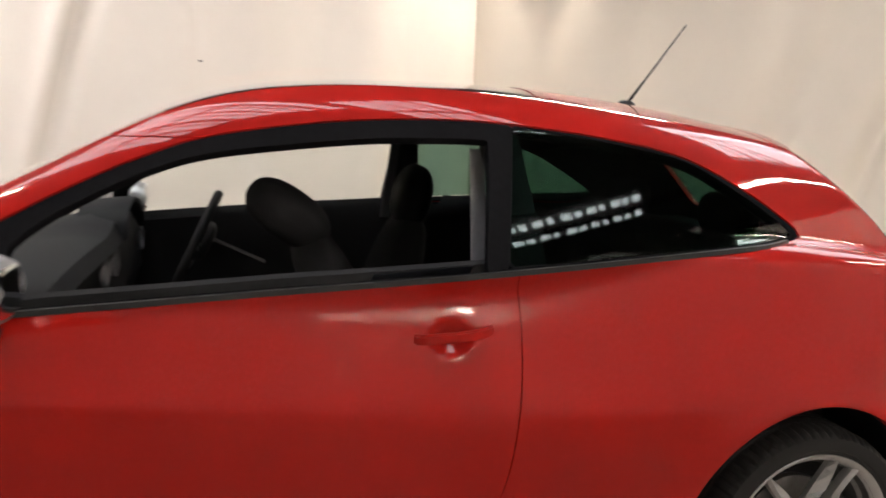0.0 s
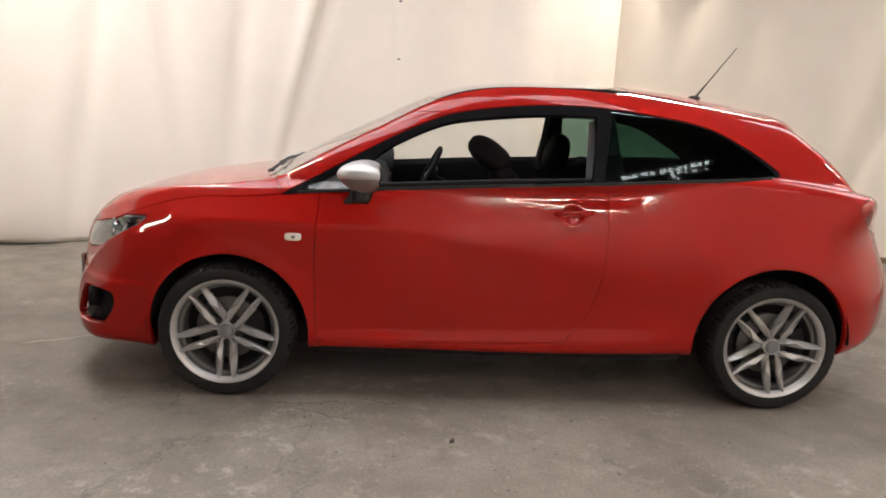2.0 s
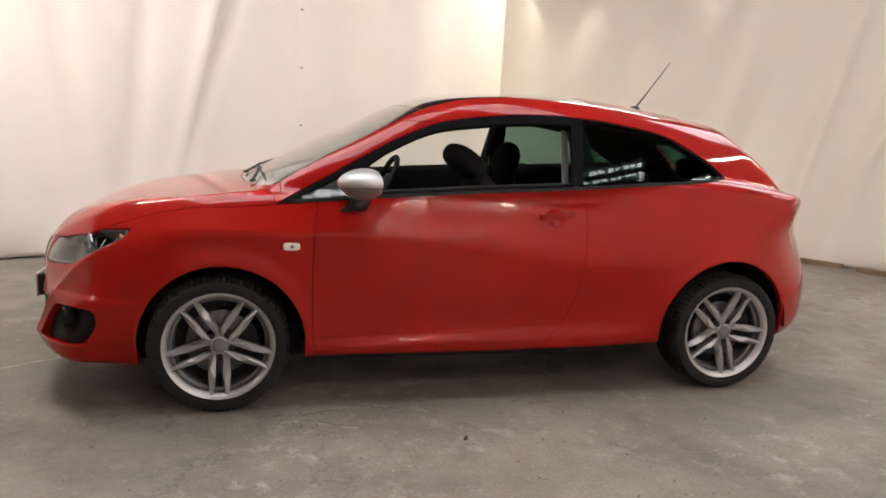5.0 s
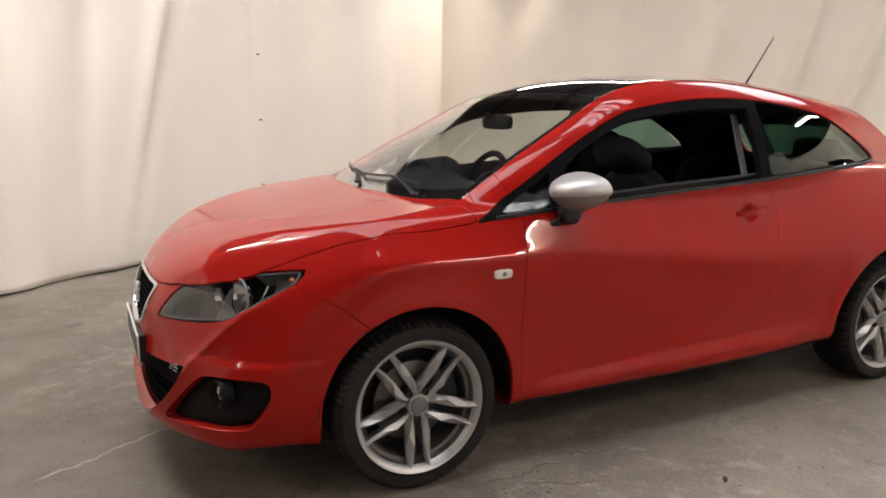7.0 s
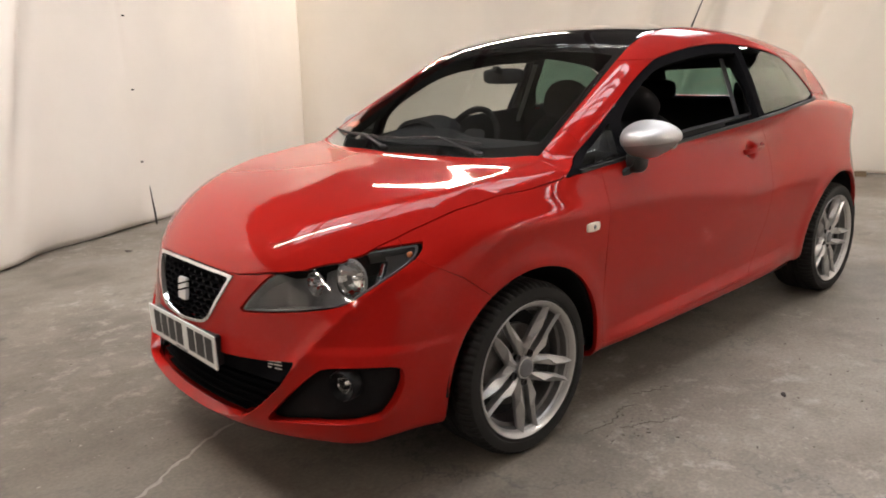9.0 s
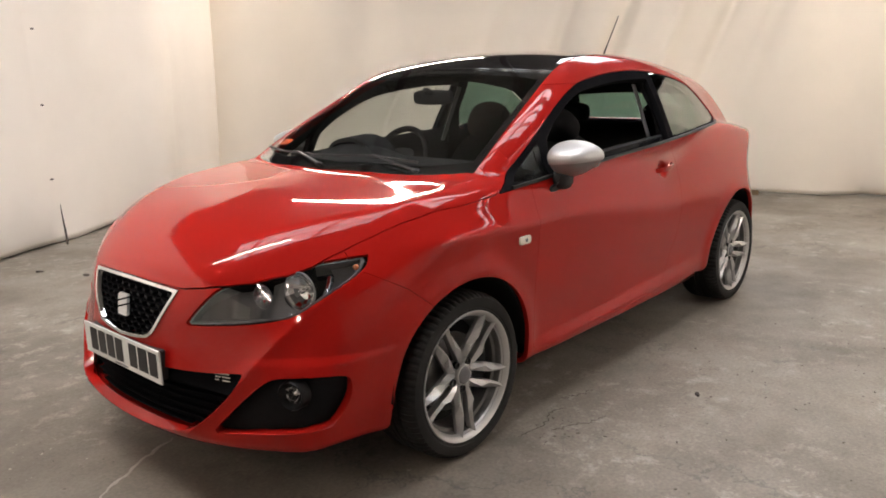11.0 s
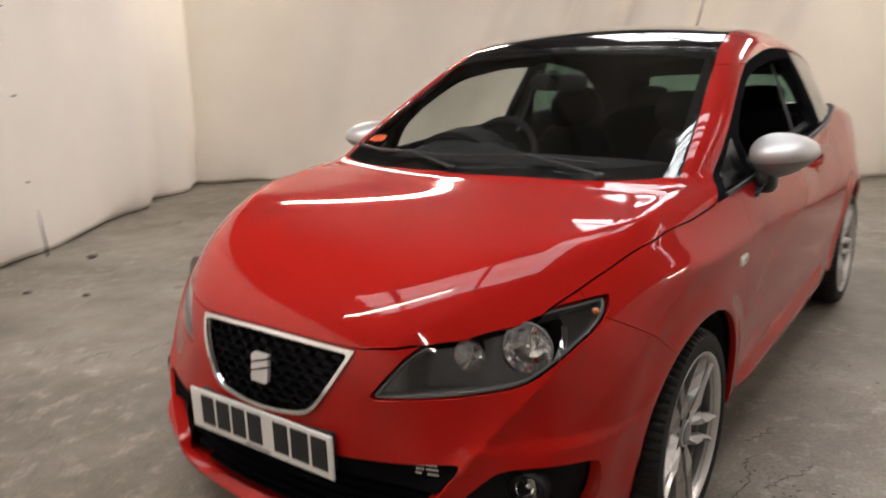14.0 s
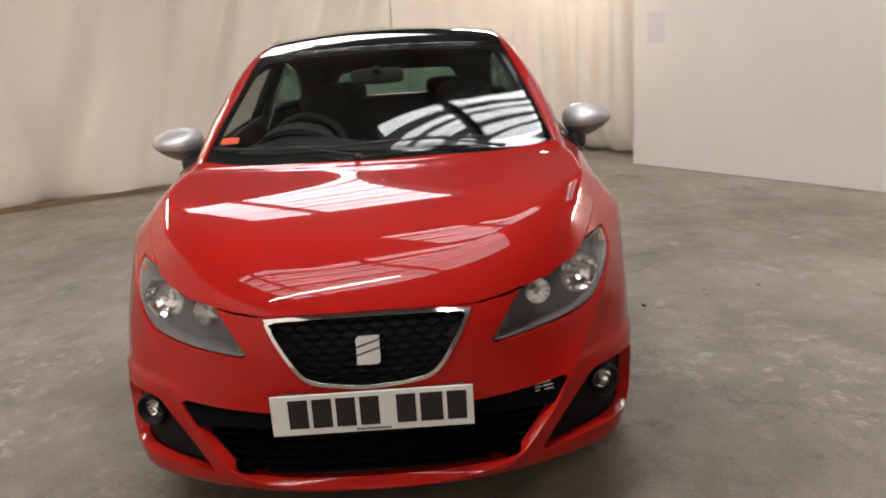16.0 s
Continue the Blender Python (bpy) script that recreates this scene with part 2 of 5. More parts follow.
def slope(p, e=0.0015):
    x, y, z = p.T
    g = np.stack([body(x + e, y, z) - body(x - e, y, z), body(x, y + e, z) - body(x, y - e, z), body(x, y, z + e) - body(x, y, z - e)], 1) / (2 * e)
    return g


def onto(p, level=0.0, rounds=4):
    for _ in range(rounds):
        g = slope(p)
        f = body(*p.T) - level
        p = p - np.clip(f / np.maximum((g * g).sum(1), 0.2), -0.02, 0.02)[:, None] * g
    return p


def normals(p):
    g = slope(p)
    return g / np.linalg.norm(g, axis=1, keepdims=True)
def glass(name, tint, gloss=1.0):
    """A clear or tinted pane: light passes straight through, the surface mirrors by its angle."""
    m = bpy.data.materials.new(name)
    m.use_nodes = True
    nt = m.node_tree
    nt.nodes.clear()
    out, mix = nt.nodes.new("ShaderNodeOutputMaterial"), nt.nodes.new("ShaderNodeMixShader")
    clear, shine, fr = nt.nodes.new("ShaderNodeBsdfTransparent"), nt.nodes.new("ShaderNodeBsdfGlossy"), nt.nodes.new("ShaderNodeLayerWeight")
    clear.inputs[0].default_value = (*tint, 1)
    shine.inputs["Color"].default_value, shine.inputs["Roughness"].default_value = (gloss, gloss, gloss, 1), 0.01
    fr.inputs["Blend"].default_value = 0.5
    rise, lift = nt.nodes.new("ShaderNodeMath"), nt.nodes.new("ShaderNodeMath")
    rise.operation, lift.operation = "POWER", "MULTIPLY_ADD"
    rise.inputs[1].default_value, lift.inputs[1].default_value, lift.inputs[2].default_value = 5.0, 0.95, 0.030
    nt.links.new(fr.outputs["Facing"], rise.inputs[0])
    nt.links.new(rise.outputs[0], lift.inputs[0])
    for a, b in ((lift.outputs[0], mix.inputs[0]), (clear.outputs[0], mix.inputs[1]), (shine.outputs[0], mix.inputs[2]), (mix.outputs[0], out.inputs[0])):
        nt.links.new(a, b)
    return m


GLASS = glass("clear_glass", (0.93, 0.95, 0.94))
TINTED = glass("tinted_glass", (0.40, 0.53, 0.48))
LENS = glass("lamp_lens", (0.97, 0.97, 0.97))
SMOKE = material("lamp_housing", (0.115, 0.115, 0.118), rough=0.4, grain=0.15, scale=50)
REFLECT = material("lamp_reflector", (0.85, 0.85, 0.86), rough=0.12, metal=1.0)
BADGE = material("badge_silver", (0.78, 0.78, 0.78), rough=0.3, metal=0.55)
TAILRED = material("tail_lamp_red", (0.36, 0.018, 0.016), rough=0.1, coat=1.0)
WHITE_PLATE = material("plate_white", (0.72, 0.72, 0.70), rough=0.35, grain=0.04, scale=30)
INK = material("plate_ink", (0.012, 0.012, 0.014), rough=0.4)
PEARL = material("repeater_lens", (0.78, 0.70, 0.60), rough=0.15, coat=1.0)
MIRROR = material("mirror_glass", (0.8, 0.82, 0.84), rough=0.01, metal=1.0)
STEEL = material("brake_steel", (0.13, 0.125, 0.12), rough=0.4, metal=0.9, grain=0.2, scale=60)
ORANGE = material("orange_tag", (0.75, 0.12, 0.04), rough=0.5, grain=0.05, scale=100)
GREY = material("grey_trim", (0.16, 0.16, 0.17), rough=0.5, grain=0.1, scale=80)
FRAME = material("frame_black", (0.009, 0.009, 0.010), rough=0.6, spec=0.0, grain=0.15, scale=60)
AMBER = material("amber_bulb", (0.40, 0.13, 0.05), rough=0.2, coat=1.0)
# mirror's lower shell: silver darkened, its underside shade put into the colour
SHADED_SILVER = material("shaded_silver", (0.27, 0.265, 0.26), rough=0.42, metal=0.5, grain=0.05, scale=600)
# wheel's inner barrel: alloy darkened, shade inside the rim put into the colour
SHADED_ALLOY = material("shaded_alloy", (0.16, 0.158, 0.155), rough=0.5, metal=0.5, grain=0.15, scale=80)
POCKET = material("matt_black", (0.009, 0.009, 0.010), rough=0.55, spec=0.12, grain=0.2, scale=60, bump=0.1, bump_scale=900)
DARK = material("dark_void", (0.004, 0.004, 0.005), rough=0.8, spec=0.05, grain=0.2, scale=50)
# ---- cutting the skin into panels ----
def clip(v, t, f):
    """The part of a triangle mesh where f <= 0, cut cleanly along f = 0."""
    keep = f <= 0
    k = keep[t]
    n = k.sum(1)
    full = t[n == 3]
    new_t, edges = [full], {}
    verts = [v]
    one, two = t[n == 1], t[n == 2]
    k1, k2 = keep[one], keep[two]
    r1 = one[np.arange(len(one))[:, None], (np.argmax(k1, 1)[:, None] + np.arange(3)) % 3] if len(one) else one
    r2 = two[np.arange(len(two))[:, None], (np.argmin(k2, 1)[:, None] + np.arange(3)) % 3] if len(two) else two
    e = np.concatenate([r1[:, [0, 1]], r1[:, [0, 2]], r2[:, [0, 1]], r2[:, [0, 2]]])
    if len(e):
        u, inv = np.unique(np.sort(e, 1), axis=0, return_inverse=True)
        inv = inv.ravel()
        a, b = u.T
        w = (f[a] / (f[a] - f[b]))[:, None]
        verts.append(v[a] + w * (v[b] - v[a]))
        inv = inv + len(v)
        m, q = len(r1), len(r2)
        p1, p2, p3, p4 = inv[:m], inv[m : 2 * m], inv[2 * m : 2 * m + q], inv[2 * m + q :]
        new_t.append(np.stack([r1[:, 0], p1, p2], 1))
        new_t.append(np.stack([p3, r2[:, 1], r2[:, 2]], 1))
        new_t.append(np.stack([p3, r2[:, 2], p4], 1))
    v, t = np.concatenate(verts), np.concatenate(new_t)
    used, back = np.unique(t, return_inverse=True)
    return v[used], back.reshape(-1, 3)


def outline(pts, rounded=True, n=6):
    """A closed outline through the points, rounded or straight."""
    p = np.array(pts, float)
    if not rounded:
        return p
    a, b, c, d = np.roll(p, 1, 0), p, np.roll(p, -1, 0), np.roll(p, -2, 0)
    s = (np.arange(n) / n)[None, :, None]
    a, b, c, d = (q[:, None] for q in (a, b, c, d))
    return (0.5 * (2 * b + (c - a) * s + (2 * a - 5 * b + 4 * c - d) * s**2 + (3 * b - a - 3 * c + d) * s**3)).reshape(-1, 2)


def inside(u, v, poly):
    """Signed distance to a closed outline, negative inside."""
    lo, hi = poly.min(0) - 0.07, poly.max(0) + 0.07
    near = (u > lo[0]) & (u < hi[0]) & (v > lo[1]) & (v < hi[1])
    if not near.all():
        out = np.full(len(u), 0.06)
        if near.any():
            out[near] = inside(u[near], v[near], poly)
        return out
    q = np.stack([u, v], 1)
    best, odd = np.full(len(q), 1e9), np.zeros(len(q), bool)
    for a, b in zip(poly, np.roll(poly, -1, 0)):
        d, w = b - a, q - a
        h = np.clip((w @ d) / max(d @ d, 1e-12), 0, 1)
        best = np.minimum(best, ((w - h[:, None] * d) ** 2).sum(1))
        cross = (a[1] > q[:, 1]) != (b[1] > q[:, 1])
        if abs(d[1]) > 1e-12:
            odd ^= cross & (q[:, 0] < a[0] + (q[:, 1] - a[1]) * d[0] / d[1])
    return np.where(odd, -1, 1) * np.sqrt(best)


FAR = 0.5
DLO = outline([(-1.0, 0.911), (-0.90, 0.965), (-0.80, 1.020), (-0.636, 1.114), (-0.498, 1.188), (-0.359, 1.250), (-0.218, 1.294), (0.068, 1.332), (0.361, 1.338), (0.654, 1.311), (0.897, 1.266), (1.08, 1.186), (1.202, 1.112), (1.245, 1.074), (1.20, 1.055), (0.776, 1.033), (0.393, 1.011), (-0.085, 0.984), (-0.549, 0.953), (-0.80, 0.928), (-0.96, 0.912)])
OPENING = outline([(-0.632, 0.955), (-0.634, 0.960), (-0.622, 1.05), (-0.600, 1.083), (-0.545, 1.124), (-0.498, 1.152), (-0.36, 1.218), (-0.22, 1.258), (0.064, 1.291), (0.237, 1.298), (0.364, 1.297), (0.380, 1.280), (0.350, 1.020), (0.347, 1.013), (0.338, 1.012), (-0.085, 0.991), (-0.62, 0.955)])
TRIANGLE = outline([(-0.905, 0.938), (-0.90, 0.936), (-0.692, 0.950), (-0.684, 0.956), (-0.676, 1.062), (-0.682, 1.064), (-0.78, 1.002)], n=4)
QUARTER = outline([(0.447, 1.324), (0.453, 1.325), (0.653, 1.303), (0.895, 1.259), (1.06, 1.181), (1.198, 1.095), (1.210, 1.080), (1.19, 1.064), (0.777, 1.042), (0.410, 1.022), (0.402, 1.026)])
SCREEN_EDGE = spline((-1.1, 0.670), (-0.95, 0.651), (-0.8, 0.629), (-0.63, 0.599), (-0.44, 0.567), (-0.29, 0.543), (-0.1, 0.520), (0.2, 0.500), (0.62, 0.47))
COWL = spline((0.0, -1.160), (0.25, -1.140), (0.46, -1.108), (0.6, -1.050), (0.72, -0.985))
HOOD_EDGE = outline([(-2.4, -0.4), (-2.4, 0.20), (-2.03, 0.235), (-1.995, 0.262), (-1.96, 0.360), (-1.92, 0.432), (-1.877, 0.494), (-1.796, 0.575), (-1.74, 0.612), (-1.65, 0.652), (-1.55, 0.688), (-1.39, 0.733), (-1.19, 0.757), (-1.02, 0.768), (-1.005, 0.766), (-1.03, 0.69), (-1.055, 0.60), (-1.105, 0.46), (-1.138, 0.25), (-1.158, 0.0), (-1.158, -0.4)], rounded=False)
GRILLE = outline([(-0.15, 0.6965), (0.0, 0.6965), (0.15, 0.694), (0.262, 0.688), (0.269, 0.682), (0.237, 0.622), (0.189, 0.552), (0.165, 0.532), (0.13, 0.519), (0.0, 0.507), (-0.15, 0.515)])
INTAKE = outline([(-0.15, 0.438), (0.0, 0.436), (0.27, 0.446), (0.43, 0.453), (0.518, 0.461), (0.527, 0.455), (0.486, 0.383), (0.40, 0.295), (0.30, 0.250), (0.2, 0.233), (0.0, 0.222), (-0.15, 0.23)])
FOG = outline([(0.440, 0.272), (0.49, 0.335), (0.535, 0.385), (0.585, 0.435), (0.61, 0.449), (0.66, 0.453), (0.735, 0.451), (0.755, 0.441), (0.758, 0.40), (0.752, 0.355), (0.735, 0.300), (0.715, 0.288), (0.59, 0.283), (0.455, 0.270)])
LAMP = outline([(0.323, 0.590), (0.328, 0.602), (0.363, 0.650), (0.407, 0.700), (0.473, 0.731), (0.55, 0.754), (0.63, 0.774), (0.695, 0.784), (0.705, 0.778), (0.712, 0.748), (0.70, 0.715), (0.665, 0.670), (0.615, 0.628), (0.53, 0.608), (0.42, 0.596)])
BUMPER = outline([(-2.5, -0.1), (-2.5, 0.95), (-1.66, 0.95), (-1.64, 0.748), (-1.50, 0.667), (-1.40, 0.585), (-1.40, -0.1)], rounded=False)
DOOR = outline([(0.41, 1.25), (0.422, 1.012), (0.431, 0.913), (0.425, 0.747), (0.397, 0.521), (0.336, 0.373), (0.285, 0.325), (0.225, 0.296), (-0.198, 0.278), (-0.75, 0.268), (-0.822, 0.276), (-0.838, 0.32), (-0.843, 0.415), (-0.847, 0.636), (-0.84, 0.797), (-0.829, 0.915), (-0.79, 1.25)])
TAIL_LAMP = outline([(1.60, 0.948), (1.65, 0.978), (1.75, 0.992), (1.95, 0.985), (1.95, 0.78), (1.76, 0.815), (1.69, 0.850), (1.63, 0.895)])
BACKLIGHT = outline([(-0.3, 1.03), (0.0, 1.03), (0.40, 1.035), (0.47, 1.06), (0.45, 1.15), (0.40, 1.245), (0.36, 1.262), (0.0, 1.272), (-0.3, 1.272)])


def m_arch(p):
    x, y, z = p.T
    d = np.minimum(*(np.hypot(x - ax, (z - az) * np.where(z < az, 0.35, 1.0)) - ar for ax, az, ar in (ARCH_F, ARCH_R)))
    return np.where(np.abs(y) > 0.40, d, FAR)


def m_side(poly):
    return lambda p: np.where((np.abs(p[:, 1]) > 0.42) & (p[:, 2] > 0.8), inside(p[:, 0], p[:, 2], poly), FAR)


def m_front(poly):
    return lambda p: np.where(p[:, 0] < -1.55, inside(np.abs(p[:, 1]), p[:, 2], poly), FAR)


def m_hood(p):
    x, y, z = p.T
    top = inside(x, np.abs(y), HOOD_EDGE)
    return np.where(x < -0.9, np.maximum(top, 0.699 - z - 0.02 * np.abs(y)), FAR)


def m_screen(p):
    x, y, z = p.T
    a = np.abs(y)
    f = np.maximum(np.maximum((a - SCREEN_EDGE(x)) * 0.97, COWL(a) - x), x - (-0.375 + 0.12 * a * a))
    return np.where(z > 0.9, f, FAR)


def m_roof(p):
    x, y, z = p.T
    a = np.abs(y)
    f = np.maximum(np.maximum(a - SCREEN_EDGE(x), (-0.375 + 0.12 * a * a) - x), x - 0.61 + 0.25 * a * a)
    return np.where(z > 1.2, f, FAR)


def m_bumper(p):
    return inside(p[:, 0], p[:, 2], BUMPER)


def m_door(p):
    return np.where(np.abs(p[:, 1]) > 0.5, inside(p[:, 0], p[:, 2], DOOR), FAR)


def m_fender(p):
    x, y, z = p.T
    return np.maximum(x + 0.822 + 0.158 * ramp((z - 0.87) / 0.09), np.maximum(z - 1.1, 0.45 - np.abs(y)) * 1.0)


def m_tail(p):
    return np.where((np.abs(p[:, 1]) > 0.38) & (p[:, 0] > 1.3), inside(p[:, 0], p[:, 2], TAIL_LAMP), FAR)


def m_back(p):
    return np.where((p[:, 0] > 1.25) & (p[:, 2] > 0.98), inside(np.abs(p[:, 1]), p[:, 2], BACKLIGHT), FAR)


def take(mesh, mask, gap=0.006):
    """Splits a mesh by a mask into what lies inside and what lies outside, a gap apart."""
    v, t = mesh
    f = mask(v)
    a, b = clip(v, t, f + gap / 2), clip(v, t, gap / 2 - f)
    return a, b


def halves(mesh):
    """The left and the right part of a mesh."""
    v, t = mesh
    return clip(v, t, v[:, 1]), clip(v, t, -v[:, 1])


def shell(name, mesh, mat, parent, depth=0.012, sink=0.0, label=""):
    """A panel of the skin with thickness and a rolled edge, shaded by the skin's own slope."""
    v, t = mesh
    v = onto(v, 0.0, 2)
    n = normals(v)
    e = np.sort(np.concatenate([t[:, [0, 1]], t[:, [1, 2]], t[:, [2, 0]]]), 1)
    directed = np.concatenate([t[:, [0, 1]], t[:, [1, 2]], t[:, [2, 0]]])
    u, first, count = np.unique(e, axis=0, return_index=True, return_counts=True)
    rim = directed[first[count == 1]]
    edge = np.unique(rim)
    pos = -np.ones(len(v), int)
    pos[edge] = np.arange(len(edge))
    out = v - n * sink
    # rolled edge: the skin's last ring turns down a little before the wall of the panel
    k = len(v)
    ring = out[edge]
    low = out[edge] - n[edge] * depth
    mids = out[edge] - n[edge] * min(0.003, depth / 3)
    inn = out - n * depth
    verts = np.concatenate([out, mids, low, inn])
    a, b = pos[rim[:, 0]], pos[rim[:, 1]]
    o1, o2 = k, k + len(edge)
    faces = [t, np.stack([rim[:, 1], rim[:, 0], o1 + a], 1), np.stack([rim[:, 1], o1 + a, o1 + b], 1)]
    faces += [np.stack([o1 + b, o1 + a, o2 + a], 1), np.stack([o1 + b, o2 + a, o2 + b], 1)]
    faces += [(t + o2 + len(edge))[:, ::-1]]
    # outward direction across the edge, for the rim's shading
    side = np.zeros((len(v), 3))
    d = np.cross(v[rim[:, 1]] - v[rim[:, 0]], n[rim[:, 0]])
    np.add.at(side, rim[:, 0], d)
    np.add.at(side, rim[:, 1], d)
    side = side[edge] / np.maximum(np.linalg.norm(side[edge], axis=1, keepdims=True), 1e-9)
    mix = side + 0.35 * n[edge]
    mix /= np.linalg.norm(mix, axis=1, keepdims=True)
    vn = np.concatenate([n, mix, side, -n])
    ob = link_mesh(name, verts, np.concatenate(faces), mat, parent, label)
    ob.data.normals_split_custom_set_from_vertices([tuple(map(float, q)) for q in vn])
    return ob


def offset_surface(name, mesh, level, mat, parent, label=""):
    """A single smooth sheet that follows a panel at a depth below the skin, one depth or depth(points)."""
    v, t = mesh
    v = onto(v, 0.0, 2)
    n = normals(v)
    level = level(v)[:, None] if callable(level) else level
    ob = link_mesh(name, v - n * level, t, mat, parent, label)
    ob.data.normals_split_custom_set_from_vertices([tuple(map(float, q)) for q in n])
    return ob
# ---- solids ----
def beam(bm, p, q, w, h, up=(0, 0, 1), taper=1.0):
    """A bar from p to q, w wide across and h high along up."""
    p, q, up = Vector(p), Vector(q), Vector(up)
    d = (q - p).normalized()
    side = d.cross(up).normalized()
    top = side.cross(d)
    rings = []
    for c, s in ((p, 1.0), (q, taper)):
        rings.append([bm.verts.new(c + side * (w * s * i / 2) + top * (h * s * j / 2)) for i, j in ((-1, -1), (1, -1), (1, 1), (-1, 1))])
    for i in range(4):
        j = (i + 1) % 4
        bm.faces.new((rings[0][i], rings[0][j], rings[1][j], rings[1][i]))
    bm.faces.new(rings[0][::-1])
    bm.faces.new(rings[1])


def rail(bm, pts, w, h, up=(0, 0, 1)):
    """One bent bar through the points."""
    pts, up = [Vector(p) for p in pts], Vector(up)
    rings = []
    for i, p in enumerate(pts):
        d = (pts[min(i + 1, len(pts) - 1)] - pts[max(i - 1, 0)]).normalized()
        side = d.cross(up).normalized()
        top = side.cross(d)
        rings.append([bm.verts.new(p + side * (w * a / 2) + top * (h * b / 2)) for a, b in ((-1, -1), (1, -1), (1, 1), (-1, 1))])
    for a, b in zip(rings, rings[1:]):
        for i in range(4):
            j = (i + 1) % 4
            bm.faces.new((a[i], a[j], b[j], b[i]))
    bm.faces.new(rings[0][::-1])
    bm.faces.new(rings[-1])


def lathe(bm, profile, n, axis_y=True, bend=None, closed=False):
    """Turns (radius, along) points round the y axis; bend(radius, along, k) may change the radius for step k."""
    rings = []
    for k in range(n):
        a = 2 * math.pi * k / n
        ring = []
        for r, y in profile:
            r2 = bend(r, y, k) if bend else r
            ring.append(bm.verts.new((r2 * math.cos(a), y, r2 * math.sin(a))))
        rings.append(ring)
    m = len(profile)
    for k in range(n):
        a, b = rings[k], rings[(k + 1) % n]
        for i in range(m if closed else m - 1):
            j = (i + 1) % m
            bm.faces.new((a[i], a[j], b[j], b[i]))
    return rings


def blob(bm, c, s, ex=1.0, ey=1.0, n=20, m=12, shape=None):
    """A superellipsoid; shape(x, y, z) in unit space may bend it."""
    def pw(t, e):
        return math.copysign(abs(t) ** e, t)
    rows = []
    for i in range(1, m):
        b = math.pi * (i / m - 0.5)
        row = []
        for k in range(n):
            a = 2 * math.pi * k / n
            p = (pw(math.cos(b), ex) * pw(math.cos(a), ey), pw(math.cos(b), ex) * pw(math.sin(a), ey), pw(math.sin(b), ex))
            p = shape(*p) if shape else p
            row.append(bm.verts.new((c[0] + s[0] * p[0], c[1] + s[1] * p[1], c[2] + s[2] * p[2])))
        rows.append(row)
    ends = []
    for z in (-1, 1):
        p = shape(0, 0, z) if shape else (0, 0, z)
        ends.append(bm.verts.new((c[0] + s[0] * p[0], c[1] + s[1] * p[1], c[2] + s[2] * p[2])))
    for a, b in zip(rows, rows[1:]):
        for k in range(n):
            j = (k + 1) % n
            bm.faces.new((a[k], a[j], b[j], b[k]))
    for k in range(n):
        j = (k + 1) % n
        bm.faces.new((ends[0], rows[0][j], rows[0][k]))
        bm.faces.new((ends[1], rows[-1][k], rows[-1][j]))


def box(bm, lo, hi, bevel=0.0):
    """A box between two corners with bevelled edges."""
    sub = bmesh.new()
    c = [(a + b) / 2 for a, b in zip(lo, hi)]
    bmesh.ops.create_cube(sub, size=1, matrix=Matrix.Translation(c) @ Matrix.Diagonal((*(b - a for a, b in zip(lo, hi)), 1)))
    if bevel:
        bmesh.ops.bevel(sub, geom=list(sub.edges), offset=bevel, segments=2, affect="EDGES")
    me = bpy.data.meshes.new("tmp")
    sub.to_mesh(me)
    sub.free()
    bm.from_mesh(me)
    bpy.data.meshes.remove(me)


def prism(bm, poly, place, depth):
    """A closed outline (u, v) put into space by place(u, v, w), between w = 0 and w = depth."""
    n = len(poly)
    lo = [bm.verts.new(place(u, v, 0.0)) for u, v in poly]
    hi = [bm.verts.new(place(u, v, depth)) for u, v in poly]
    bm.faces.new(hi)
    bm.faces.new(lo[::-1])
    for i in range(n):
        j = (i + 1) % n
        bm.faces.new((lo[i], lo[j], hi[j], hi[i]))


def root(f, lo, hi):
    """Where f, positive at lo and negative at hi, is zero (arrays)."""
    lo, hi = np.asarray(lo, float) + 0, np.asarray(hi, float) + 0
    for _ in range(30):
        mid = (lo + hi) / 2
        out = f(mid) > 0
        lo, hi = np.where(out, mid, lo), np.where(out, hi, mid)
    return (lo + hi) / 2


def front_x(y, z):
    y, z = np.broadcast_arrays(np.asarray(y, float), np.asarray(z, float))
    return root(lambda x: body(x, y, z), np.full(y.shape, -2.3), np.full(y.shape, -1.2))


def flank_y(x, z):
    """The skin's y on the left flank (negative)."""
    x, z = np.broadcast_arrays(np.asarray(x, float), np.asarray(z, float))
    return root(lambda y: body(x, y, z), np.full(x.shape, -1.0), np.full(x.shape, -0.2))


def roof_z(x, y):
    x, y = np.broadcast_arrays(np.asarray(x, float), np.asarray(y, float))
    return root(lambda z: body(x, y, z), np.full(x.shape, 1.6), np.full(x.shape, 0.6))


# ---- the car ----
car = tagged(empty("car"), "glossy red three-door hatchback with black glass roof and open window", "car")
mesh = skin(0.0145)
_, mesh = take(mesh, m_arch, 0.0)
dlo, mesh = take(mesh, m_side(DLO), 0.003)
opening, dlo = take(dlo, m_side(OPENING), 0.0)
triangle, dlo = take(dlo, m_side(TRIANGLE), 0.002)
quarter, dlo = take(dlo, m_side(QUARTER), 0.003)
screen, mesh = take(mesh, m_screen, 0.005)
roofglass, mesh = take(mesh, m_roof, 0.005)
backlight, mesh = take(mesh, m_back, 0.006)
hood, mesh = take(mesh, m_hood, 0.0028)
lamps, mesh = take(mesh, m_front(LAMP), 0.006)
grille, mesh = take(mesh, m_front(GRILLE), 0.002)
